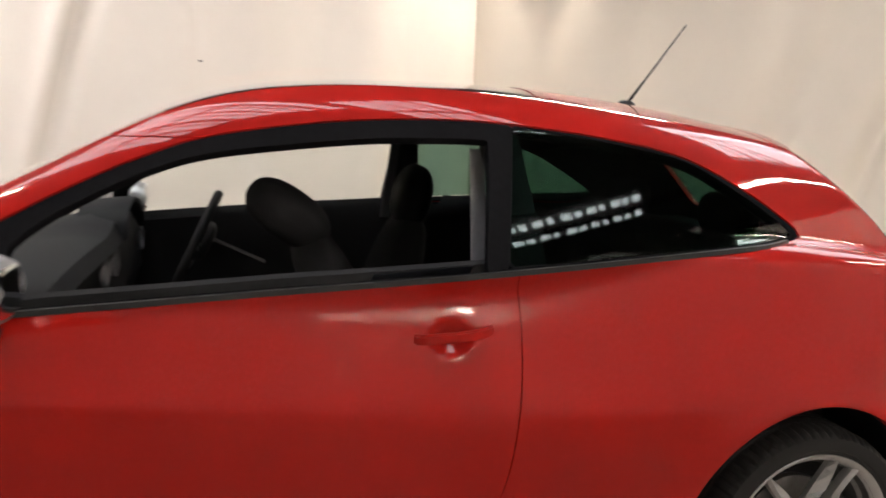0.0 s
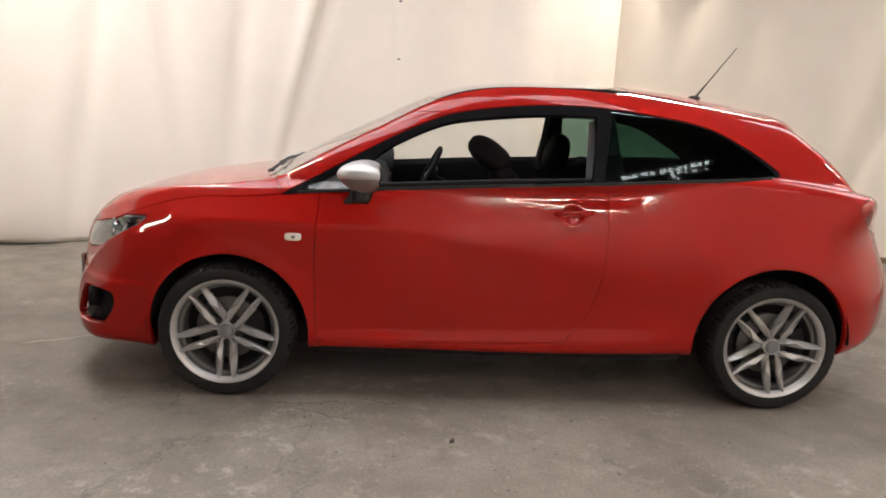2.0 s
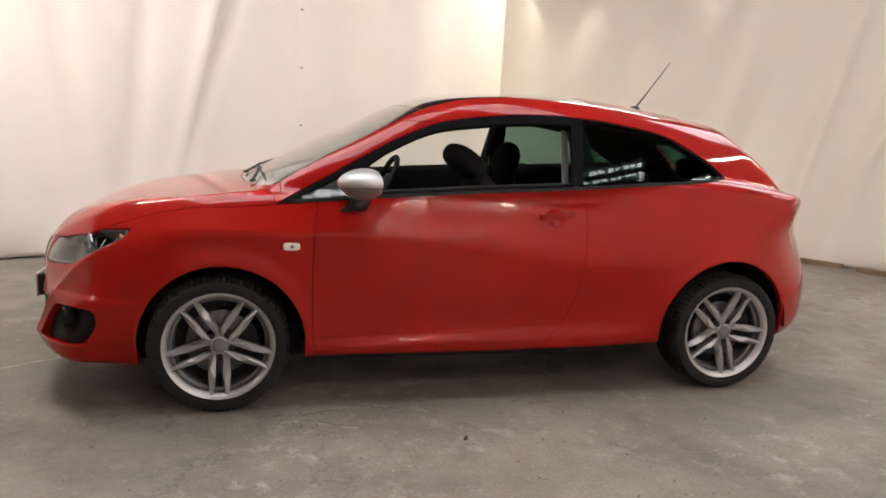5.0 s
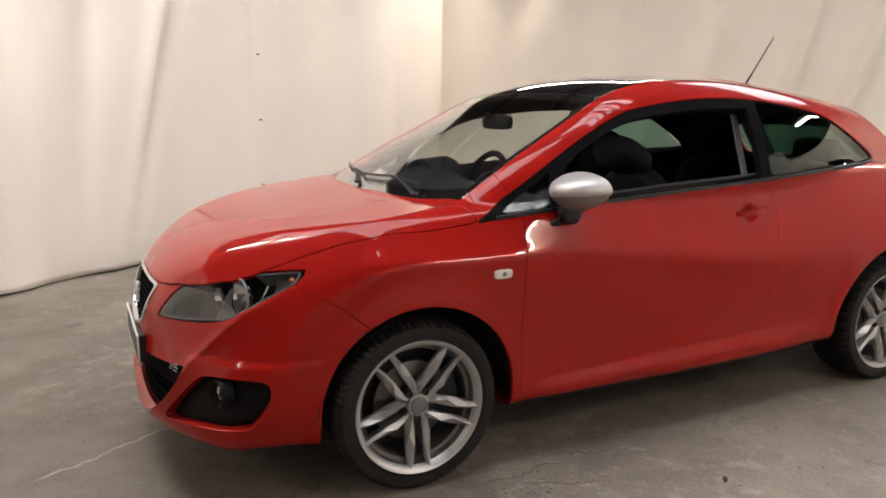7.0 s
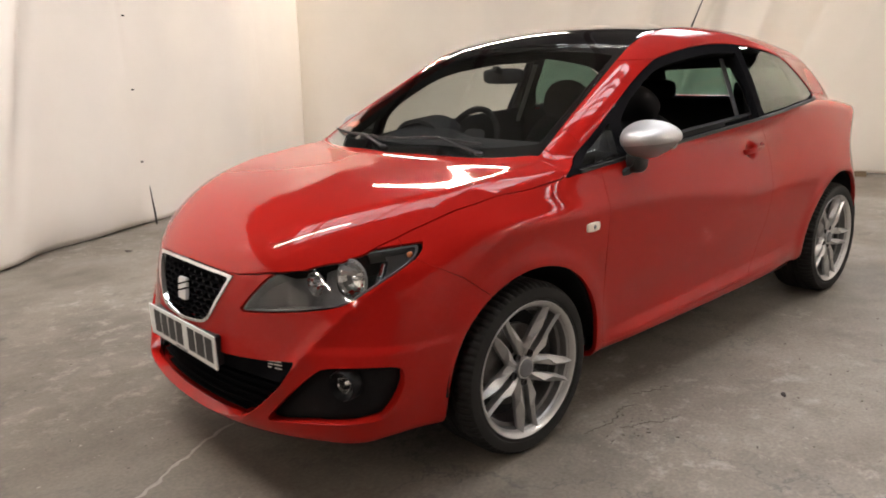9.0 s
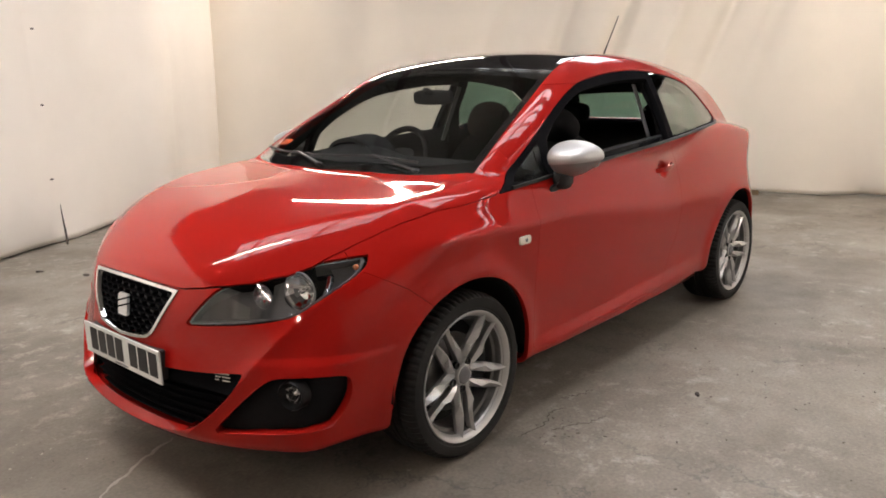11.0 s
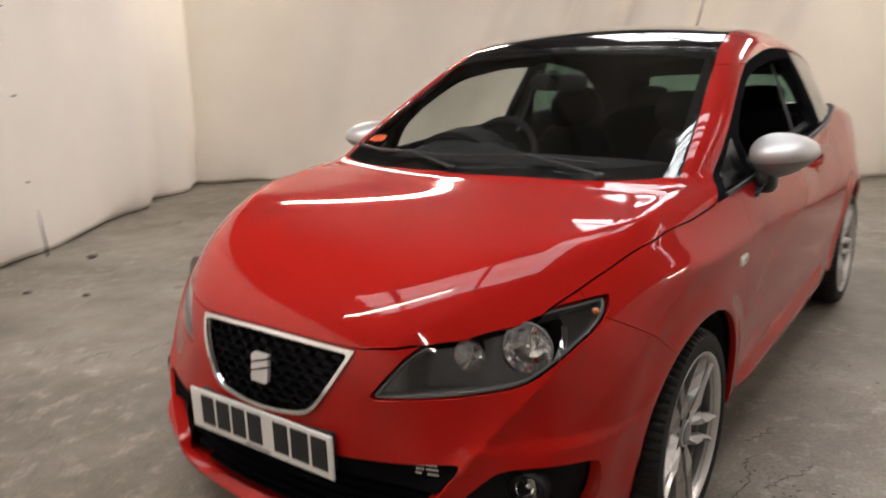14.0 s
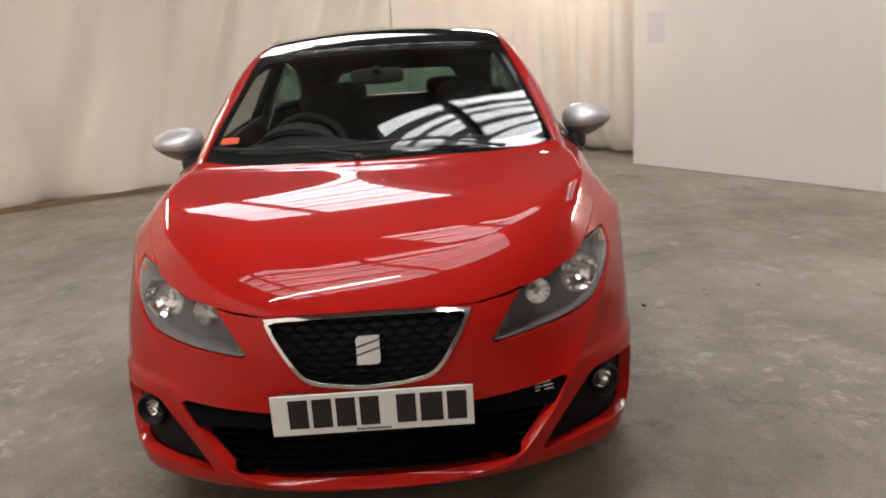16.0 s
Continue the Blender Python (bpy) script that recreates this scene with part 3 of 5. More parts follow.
intake, mesh = take(mesh, m_front(INTAKE), 0.0)
fogs, mesh = take(mesh, m_front(FOG), 0.0)
tails, mesh = take(mesh, m_tail, 0.005)
bumper, mesh = take(mesh, m_bumper, 0.0022)
doors, mesh = take(mesh, m_door, 0.003)
fenders, mesh = take(mesh, m_fender, 0.003)

shell("body_shell", mesh, PAINT, car, 0.02)
bonnet = shell("bonnet", hood, PAINT, car, 0.018, label="red bonnet with two long creases")
nose = shell("front_bumper", bumper, PAINT, car, 0.035)
left_parts = {}
for name, m, mat, depth, sink in (
    ("front_wing", fenders, PAINT, 0.02, 0.0), ("door", doors, PAINT, 0.02, 0.0), ("window_frame", dlo, FRAME, 0.03, 0.003), ("quarter_light", triangle, GLASS, 0.004, 0.004),
    ("quarter_window", quarter, TINTED, 0.004, 0.003), ("tail_lamp", tails, TAILRED, 0.02, 0.002),
):
    for side, half in zip(("left", "right"), halves(m)):
        ob = shell(name, half, mat, car, depth, sink)
        left_parts[name, side] = ob
        if mat in (GLASS, TINTED):
            ob.visible_shadow = False
window = shell("door_window", halves(opening)[1], GLASS, left_parts["door", "right"], 0.004, 0.012)
window.visible_shadow = False
windscreen = shell("windscreen", screen, GLASS, car, 0.005, 0.003)
windscreen.visible_shadow = False
shell("glass_roof", roofglass, GLOSS, car, 0.012, 0.002, "black panoramic glass roof panel")
back = shell("rear_window", backlight, TINTED, car, 0.004, 0.003)
back.visible_shadow = False

# black border printed round the windscreen and seals
border, _ = take(screen, lambda p: -np.maximum(np.maximum(np.abs(p[:, 1]) - SCREEN_EDGE(p[:, 0]) + 0.035, COWL(np.abs(p[:, 1])) + 0.075 - p[:, 0]), p[:, 0] + 0.405), 0.0)
shell("windscreen_border", border, GLOSS, windscreen, 0.002, 0.009, "black printed border")

# dark lining under the skin: cabin trim, door cards, engine bay, so that every joint shows darkness behind it
lining = skin(0.03)
lining = clip(*lining, -(m_arch(lining[0]) - 0.012))
lining = clip(*lining, 0.285 - lining[0][:, 2])
for m, grow in ((m_side(OPENING), 0.012), (m_side(TRIANGLE), 0.008), (m_side(QUARTER), 0.004), (m_back, -0.028)):
    lining = clip(*lining, grow - m(lining[0]))
lining = clip(*lining, 0.02 - np.where(lining[0][:, 0] > -1.02, m_screen(lining[0]), FAR))
for m, grow in ((m_front(LAMP), 0.004), (m_front(GRILLE), 0.004), (m_front(INTAKE), 0.004), (m_front(FOG), 0.004)):
    lining = clip(*lining, grow - m(lining[0]))
offset_surface("cabin_lining", lining, 0.045, TRIM, car)

# front grille: chrome frame, black backing, honeycomb, badge
ring, inner = take(grille, lambda p: -(m_front(GRILLE)(p) + 0.010), 0.0)
frame_ob = shell("grille_frame", ring, CHROME, car, 0.03, -0.006, "chrome grille frame")
offset_surface("grille_backing", grille, 0.045, BLACK, frame_ob)
bm = bmesh.new()
HEX, row = 0.021, 0
edges = set()
for j in range(-2, 14):
    for i in range(-8, 9):
        cy, cz = i * HEX * 2.26 + (j % 2) * HEX * 1.13, 0.49 + j * HEX * 0.90
        pts = [(round(cy + HEX * 1.305 * math.cos(a), 4), round(cz + HEX * 0.60 * math.sin(a), 4)) for a in (math.pi / 6 + k * math.pi / 3 for k in range(6))]
        for a, b in zip(pts, pts[1:] + pts[:1]):
            edges.add((min(a, b), max(a, b)))
E2 = np.array(sorted(edges))
flat = E2.reshape(-1, 2)
E2 = E2[(inside(np.abs(flat[:, 0]), flat[:, 1], GRILLE) < -0.008).reshape(-1, 2).all(1)]
EX = front_x(E2[:, :, 0], E2[:, :, 1]) + 0.018
for (a, b), (xa, xb) in zip(E2, EX):
    beam(bm, (xa, *a), (xb, *b), 0.0050, 0.016, up=(1, 0, 0))
part("grille_mesh", bm, DARK, frame_ob, smooth=False)
bm = bmesh.new()
BADGES = [[(-0.030, 0.012), (0.030, 0.030), (0.030, 0.036), (-0.022, 0.036), (-0.030, 0.030)], [(-0.030, -0.009), (0.030, 0.009), (0.030, 0.024), (-0.030, 0.006)], [(-0.030, -0.036), (0.022, -0.036), (0.030, -0.030), (0.030, 0.003), (-0.030, -0.015)]]
bx = float(front_x(0.0, 0.605)) + 0.006
for piece in BADGES:
    prism(bm, piece, lambda u, v, w: Vector((bx + v * 0.12 - w, -u, 0.607 + v)), 0.010)
part("badge", bm, BADGE, frame_ob, "plain chrome badge", smooth=False)

# lower intake with bars, gloss strip and plate
offset_surface("intake_backing", intake, 0.07, DARK, nose)
strip, _ = take(intake, lambda p: 0.405 - p[:, 2] - 0.05 * np.abs(p[:, 1]) ** 2, 0.0)
shell("intake_strip", strip, DARK, nose, 0.012, 0.012, "matt black strip")
for z in (0.26, 0.285, 0.31, 0.335, 0.36, 0.385):
    ys = np.linspace(-0.52, 0.52, 53)
    ok = inside(np.abs(ys), np.full(53, z), INTAKE) < -0.004
    ys = ys[ok]
    bm = bmesh.new()
    xs = front_x(ys, z) + 0.058
    rail(bm, [(x, y, z) for x, y in zip(xs, ys)], 0.02, 0.006)
    part("intake_bar", bm, DARK, nose, smooth=False)
plate = empty("number_plate")
plate.parent = car
bm = bmesh.new()
PX = -2.071
box(bm, (PX - 0.004, -0.26, 0.395), (PX + 0.002, 0.26, 0.506), 0.0015)
part("plate_board", bm, WHITE_PLATE, plate, "white reflective plate")
y = 0.215
for w in (0.05, 0.05, 0.05, 0.05, None, 0.05, 0.058, 0.05):
    if w is None:
        y -= 0.033
        continue
    bm = bmesh.new()
    box(bm, (PX - 0.0055, y - w, 0.414), (PX - 0.0035, y, 0.493), 0.0)
    part("dark_bar", bm, INK, plate, smooth=False)
    y -= w + 0.011
bm = bmesh.new()
box(bm, (PX - 0.0055, -0.045, 0.4005), (PX - 0.0035, 0.045, 0.4055))
part("small_bar", bm, GREY, plate, smooth=False)
bm = bmesh.new()
box(bm, (PX, -0.24, 0.40), (PX + 0.045, 0.24, 0.50), 0.004)
part("plate_carrier", bm, BLACK, plate)
# trim badge on the strip
bm = bmesh.new()
for k, (y0, y1, z) in enumerate(((-0.425, -0.475, 0.452), (-0.43, -0.448, 0.443), (-0.43, -0.444, 0.434), (-0.452, -0.48, 0.443), (-0.456, -0.482, 0.433))):
    x0, x1 = (float(front_x(q, z)) + 0.008 for q in (y0, y1))
    beam(bm, (x0, y0, z - 0.0), (x1, y1, z), 0.004, 0.005)
part("trim_badge", bm, CHROME, nose, "small chrome trim badge", smooth=False)

# fog lamp pockets
for s, half in zip((-1, 1), halves(fogs)):
    pocket = shell("fog_pocket", half, POCKET, nose, 0.02, 0.040, "black plastic fog lamp pocket")
    d = Vector((-0.95, s * 0.30, 0)).normalized()
    turn = Matrix.Translation((-1.868, s * 0.644, 0.396)) @ d.to_track_quat("-Y", "Z").to_matrix().to_4x4()
    bm = bmesh.new()
    lathe(bm, [(0.050, 0.03), (0.047, -0.004), (0.043, -0.010), (0.038, -0.006), (0.030, 0.006), (0.027, 0.012), (0.026, 0.03)], 28)
    bm.transform(turn)
    fog = part("fog_lamp", bm, POCKET, nose, "black round fog lamp surround")
    bm = bmesh.new()
    lathe(bm, [(0.028, 0.008), (0.024, 0.015), (0.017, 0.022), (0.009, 0.026), (0.001, 0.027)], 24)
    lathe(bm, [(0.008, 0.027), (0.007, 0.016), (0.001, 0.014)], 14)
    bm.transform(turn)
    part("reflector", bm, REFLECT, fog, "bright round reflector")
    bm = bmesh.new()
    lathe(bm, [(0.028, 0.008), (0.022, 0.004), (0.012, 0.002), (0.001, 0.001)], 24)
    bm.transform(turn)
    part("fog_lens", bm, LENS, fog).visible_shadow = False

# headlamps: lens over a dark housing with two round reflectors
for s, half in zip((-1, 1), halves(lamps)):
    lamp = empty("headlamp")
    lamp.parent = car
    tagged(lamp, "clear headlamp with dark grey housing and two reflectors")
    lens = shell("lens", half, LENS, lamp, 0.003, 0.002)
    lens.visible_shadow = False
    bowls = ((-1.815, 0.466, 0.660, 0.038), (-1.768, 0.592, 0.690, 0.060))
    hv, ht = half
    hv = onto(hv, 0.0, 2)
    ha = np.abs(hv[:, 1])
    hv = hv - normals(hv) * (0.045 + 0.055 * ramp((ha - 0.36) / 0.07) - 0.045 * ramp((ha - 0.50) / 0.06))[:, None]
    holes = np.min([np.hypot(np.abs(hv[:, 1]) - cy - 0.18 * (hv[:, 0] - cx) * -1, hv[:, 2] - cz) - r * 1.01 for cx, cy, cz, r in bowls], 0)
    link_mesh("housing", *clip(hv, ht, -holes), SMOKE, lamp, sharp=50)
    shell("housing_rim", take(half, lambda p: -(m_front(LAMP)(p) + 0.007), 0.0)[0], SMOKE, lamp, 0.085, 0.006)
    for cx, cy, cz, r in bowls:
        p = Vector((cx, s * cy, cz))
        d = Vector((-1, s * 0.18, 0.04)).normalized()
        turn = Matrix.Translation(p) @ d.to_track_quat("-Y", "Z").to_matrix().to_4x4()
        bm = bmesh.new()
        lathe(bm, [(r * 0.97, -0.010), (r * 0.90, 0.000), (r * 0.74, 0.012), (r * 0.52, 0.022), (r * 0.22, 0.029)], 18)
        lathe(bm, [(r * 0.20, 0.029), (r * 0.19, 0.004), (r * 0.12, -0.002), (0.001, -0.003)], 14)
        bm.transform(turn)
        part("reflector", bm, REFLECT, lamp, "bright faceted reflector bowl", smooth=False)
        bm = bmesh.new()
        lathe(bm, [(r * 0.96, -0.009), (r * 0.98, -0.012), (r * 1.01, -0.011), (r * 1.01, -0.004)], 32)
        bm.transform(turn)
        part("bezel", bm, SMOKE, lamp)
    bm = bmesh.new()
    rail(bm, [(-1.738, s * 0.650, 0.662), (-1.725, s * 0.655, 0.688), (-1.711, s * 0.654, 0.712), (-1.700, s * 0.646, 0.730)], 0.004, 0.014, up=(0, 1, 0))
    part("chrome_fin", bm, REFLECT, lamp, "thin upright chrome fin")
    bm = bmesh.new()
    c = Vector((float(front_x(0.690, 0.752)) + 0.025, s * 0.690, 0.752))
    blob(bm, c, (0.010, 0.010, 0.010), n=12, m=8)
    part("indicator_bulb", bm, AMBER, lamp, "small amber bulb")

# side repeaters, door handles, mirrors
for s in (-1, 1):
    wing, door = left_parts["front_wing", "left" if s < 0 else "right"], left_parts["door", "left" if s < 0 else "right"]
    yy = float(flank_y(-0.937, 0.736))
    bm = bmesh.new()
    blob(bm, (-0.937, -s * yy, 0.736), (0.036, 0.008, 0.0165), 0.5, 0.5, 24, 10)
    part("side_repeater", bm, PEARL, wing, "pale oval side repeater")
    bm = bmesh.new()
    blob(bm, (-0.935, -s * yy + s * 0.005, 0.736), (0.010, 0.006, 0.009), n=12, m=8)
    part("repeater_bulb", bm, GREY, wing)
    hx, hz = 0.272, 0.876
    hy = float(flank_y(0.15, hz))
    bm = bmesh.new()
    pts = [(-0.086, -0.004, -0.006), (-0.076, 0.008, -0.005), (-0.05, 0.017, -0.002), (0.0, 0.021, 0.001), (0.05, 0.017, 0.005), (0.076, 0.008, 0.008), (0.087, -0.006, 0.010)]
    rail(bm, [(hx + a[0], -s * hy + s * a[1], hz + a[2]) for a in pts], 0.013, 0.023)
    bmesh.ops.bevel(bm, geom=list(bm.edges), offset=0.004, segments=2, affect="EDGES")
    part("door_handle", bm, PAINT, door, "red pull handle")
    mirror = empty("door_mirror")
    mirror.parent, mirror.matrix_parent_inverse = door, Matrix()
    def egg(x, y, z, s=s):
        q = 0.122 if x < 0 else 0.060
        x = x if x < 0 else min(x * 1.5, 1)
        # full height at the door, drawn up and narrower at the outer end, underside tapering to the foot
        o = y * s * 0.5 + 0.5
        dip = -0.16 * max(0, -z) * (1 - y * s)
        return (x * q * (1 - 0.30 * abs(z) ** 2.2 - 0.10 * max(0, -z)), y * (1 - 0.20 * max(0, -z)), z * (1 - 0.30 * o * o) * (1.0 if z > 0 else 0.90) + 0.10 * o + dip)
    for name, mat, lo, hi, k, label in (("mirror_cap", SILVER, -0.24, 1.0, 1.0, "satin silver mirror housing"), ("mirror_base", SHADED_SILVER, -1.0, -0.22, 0.97, "darker silver lower shell with shade put into its colour")):
        bm = bmesh.new()
        blob(bm, (-0.630, s * 0.860, 1.006), (k, 0.100 * k, 0.070), 0.80, 0.82, 40, 34, lambda x, y, z: egg(x, y, min(max(z, lo), hi)))
        part(name, bm, mat, mirror, label, sharp=60)
    bm = bmesh.new()
    blob(bm, (-0.577, s * 0.856, 1.008), (0.008, 0.076, 0.046), 0.6, 0.7, 28, 10)
    part("mirror_pane", bm, MIRROR, mirror)
    bm = bmesh.new()
    blob(bm, (-0.656, s * 0.815, 0.930), (0.042, 0.036, 0.042), 0.7, 0.8, 20, 10)
    part("mirror_neck", bm, BLACK, mirror)
    bm = bmesh.new()
    rows = [(-0.652, 0.822, 0.928, 0.050, 0.038), (-0.662, 0.818, 0.905, 0.048, 0.038), (-0.675, 0.808, 0.888, 0.050, 0.036), (-0.682, 0.775, 0.880, 0.058, 0.036)]
    prev = None
    for x, y, z, rx, rz in rows:
        ring_v = [bm.verts.new((x + rx * math.cos(a), s * (y + 0.4 * rz * math.sin(a)), z + 0.8 * rz * math.sin(a))) for a in (2 * math.pi * k / 16 for k in range(16))]
        if prev:
            for k in range(16):
                bm.faces.new((prev[k], prev[(k + 1) % 16], ring_v[(k + 1) % 16], ring_v[k]))
        else:
            bm.faces.new(ring_v)
        prev = ring_v
    bm.faces.new(prev[::-1])
    part("mirror_foot", bm, BLACK, mirror, "black plastic mirror foot")

# window rubber along the belt, with a thin bright edge
for s in (-1, 1):
    bm = bmesh.new()
    xs = np.linspace(-0.93, 1.19, 46)
    zs = np.interp(xs, [-0.97, -0.55, -0.085, 0.393, 0.776, 1.2], [0.918, 0.951, 0.981, 1.008, 1.030, 1.054])
    ys = flank_y(xs, zs)
    pts = [Vector((x, -s * (y - 0.003), z)) for x, y, z in zip(xs, ys, zs)]
    rail(bm, pts, 0.010, 0.012)
    part("belt_strip", bm, BLACK, car)

# aerial and wipers
base_z = float(roof_z(1.03, 0.0))
bm = bmesh.new()
blob(bm, (1.045, 0, base_z + 0.006), (0.034, 0.016, 0.016), n=20, m=10)
aerial = part("aerial_base", bm, BLACK, car)
bm = bmesh.new()
beam(bm, (1.05, 0, base_z + 0.012), (1.105, 0, base_z + 0.085), 0.009, 0.009, taper=0.7)
beam(bm, (1.105, 0, base_z + 0.085), (1.245, 0, base_z + 0.275), 0.0055, 0.0055, taper=0.7)
part("aerial_mast", bm, BLACK, aerial)
for y0, y1, z_up in ((0.10, 0.62, 0.0), (-0.42, 0.16, 0.012)):
    bm = bmesh.new()
    wy = y0 + (y1 - y0) * np.arange(13) / 12
    wx = COWL(np.abs(wy)) + 0.065 + 0.02 * np.sin(np.arange(13) / 12 * math.pi)
    pts = [Vector(p) for p in zip(wx, wy, roof_z(wx, wy) + 0.007 + z_up * 0.5)]
    rail(bm, pts, 0.007, 0.009)
    arm0 = Vector((float(COWL(abs(y0))) + 0.02, y0 - 0.03, float(roof_z(float(COWL(abs(y0))) + 0.02, y0)) + 0.008))
    beam(bm, arm0, pts[5] + Vector((0, 0, 0.006)), 0.014, 0.008, taper=0.6)
    blob(bm, arm0, (0.016, 0.016, 0.008), n=12, m=8)
    part("wiper", bm, BLACK, windscreen, "black wiper arm and blade")

# underside and wheel housings
bm = bmesh.new()
# boxes sit low and wide to block light and deepen the shade below
box(bm, (-1.86, -0.58, 0.170), (1.70, 0.58, 0.32), 0.03)
box(bm, (-0.84, -0.74, 0.195), (0.84, 0.74, 0.30), 0.02)
part("underbody", bm, TRIM, car)
for ax, az, ar in (ARCH_F, ARCH_R):
    for s in (-1, 1):
        bm = bmesh.new()
        prof = []
        for k in range(25):
            a = math.pi * (k / 24 * 0.99 + 0.005)
            prof.append((ax + (ar + 0.012) * math.cos(a), az + (ar + 0.012) * math.sin(a)))
        outer = [bm.verts.new((x, s * 0.785, z)) for x, z in prof]
        innr = [bm.verts.new((x, s * 0.46, z)) for x, z in prof]
        for i in range(len(prof) - 1):
            bm.faces.new((outer[i], outer[i + 1], innr[i + 1], innr[i]))
        bm.faces.new(innr)
        part("wheel_housing", bm, TRIM, car)
# ---- wheels ----
def tyre_bend(r, y, k):
    """Tread blocks: shoulder grooves across every third step."""
    if r > 0.286 and abs(y) > 0.05 and k % 3 == 0:
        return r - 0.0065
    if r > 0.296 and 0.02 < abs(y) < 0.05 and k % 6 == 2:
        return r - 0.004
    return r


def wheel(parent, m, spin):
    """A light-alloy wheel with five double spokes; its outer face looks to -y."""
    hub = empty("wheel", m)
    hub.parent, hub.matrix_parent_inverse = parent, Matrix()
    bm = bmesh.new()
    tread = []
    for y in (-0.075, -0.052, -0.05, -0.044, -0.042, -0.017, -0.015, -0.009, -0.007, 0.007, 0.009, 0.015, 0.017, 0.042, 0.044, 0.05, 0.052, 0.075):
        deep = any(abs(abs(y) - g) < 0.0035 for g in (0.047, 0.012))
        tread.append((0.2905 if deep else 0.2985, y))
    side = [(0.226, -0.096), (0.233, -0.106), (0.240, -0.109), (0.246, -0.1085), (0.248, -0.111), (0.264, -0.1135), (0.280, -0.110), (0.2885, -0.103), (0.294, -0.093)]
    lathe(bm, side + tread + [(r, -y) for r, y in side[::-1]], 216, bend=tyre_bend)
    part("tyre", bm, RUBBER, hub, sharp=22)
    bm = bmesh.new()
    lathe(bm, [(0.222, 0.10), (0.205, 0.085), (0.190, 0.02), (0.192, -0.045), (0.196, -0.058), (0.207, -0.062), (0.211, -0.075), (0.2165, -0.0945)], 72)
    part("rim_barrel", bm, SHADED_ALLOY, hub, sharp=30)
    bm = bmesh.new()
    lathe(bm, [(0.212, -0.085), (0.217, -0.095), (0.222, -0.1015), (0.229, -0.108), (0.2345, -0.110), (0.2365, -0.106), (0.234, -0.096)], 72)
    part("rim", bm, ALLOY, hub, sharp=30)
    # spokes: five pairs of arms, each with a folded ridge and a kink half way out
    radii = [0.036, 0.060, 0.100, 0.138, 0.185, 0.214, 0.226]
    face = [-0.079, -0.086, -0.095, -0.099, -0.102, -0.104, -0.104]
    inner = [0.0100, 0.0150, 0.0155, 0.0150, 0.0200, 0.0265, 0.0320]
    ridge = [0.0180, 0.0270, 0.0380, 0.0230, 0.0290, 0.0355, 0.0385]
    outer = [0.0258, 0.0432, 0.0455, 0.0470, 0.0435, 0.0430, 0.0440]
    for k in range(5):
        for s in (-1, 1):
            bm = bmesh.new()
            prev = None
            for r, y, i0, m0, o0 in zip(radii, face, inner, ridge, outer):
                sec = [(s * i0, y + 0.034), (s * i0, y + 0.010), (s * m0, y), (s * o0, y + 0.020), (s * o0, y + 0.034)]
                sec = sec if s > 0 else sec[::-1]
                ring_v = [bm.verts.new((u, d, r)) for u, d in sec]
                if prev:
                    for i in range(5):
                        j = (i + 1) % 5
                        bm.faces.new((prev[i], prev[j], ring_v[j], ring_v[i]))
                else:
                    bm.faces.new(ring_v)
                prev = ring_v
            bm.faces.new(prev[::-1])
            bm.transform(Matrix.Rotation(radians(180 + spin + 72 * k), 4, "Y"))
            part("spoke", bm, ALLOY, hub, smooth=False)
    bm = bmesh.new()
    lathe(bm, [(0.058, -0.045), (0.058, -0.058), (0.052, -0.066), (0.040, -0.072), (0.037, -0.086), (0.033, -0.087), (0.032, -0.080), (0.001, -0.080)], 40)
    part("hub_plate", bm, ALLOY, hub, sharp=25)
    bm = bmesh.new()
    lathe(bm, [(0.0315, -0.075), (0.0315, -0.086), (0.028, -0.090), (0.02, -0.092), (0.001, -0.0925)], 32)
    part("centre_cap", bm, GREY, hub, "grey centre cap", sharp=40)
    for k in range(5):
        a = radians(spin + 72 * k + 90)
        bm = bmesh.new()
        lathe(bm, [(0.0130, -0.066), (0.0130, -0.0790), (0.0105, -0.0795), (0.0080, -0.078), (0.0070, -0.074), (0.001, -0.074)], 14)
        bm.transform(Matrix.Translation((0.052 * math.cos(a), 0, -0.052 * math.sin(a))))
        part("wheel_bolt", bm, BLACK, hub, sharp=30)
    bm = bmesh.new()
    lathe(bm, [(0.045, -0.03), (0.135, -0.03), (0.142, -0.027), (0.142, -0.008), (0.045, -0.008)], 48)
    lathe(bm, [(0.001, -0.05), (0.06, -0.048), (0.068, -0.03)], 32)
    part("brake_disc", bm, STEEL, hub, sharp=30)
    bm = bmesh.new()
    prof = [(0.075, a) for a in np.linspace(-32, 32, 9)] + [(0.165, a) for a in np.linspace(32, -32, 9)]
    poly = [(r * math.cos(radians(a)), r * math.sin(radians(a))) for r, a in prof]
    prism(bm, poly, lambda u, v, w: Vector((u, -0.05 + w, v)), 0.06)
    part("brake_caliper", bm, TRIM, hub, smooth=False)
    bm = bmesh.new()
    lathe(bm, [(0.001, 0.01), (0.195, 0.01), (0.195, 0.02), (0.001, 0.02)], 40)
    part("backing_plate", bm, TRIM, hub)
    return hub


for wx, spin in ((-1.2345, 0.0), (1.2345, -10.0)):
    wheel(car, Matrix.Translation((wx, -0.703, 0.296)), spin)
    wheel(car, Matrix.Translation((wx, 0.703, 0.296)) @ Matrix.Rotation(math.pi, 4, "Z"), spin + 20)
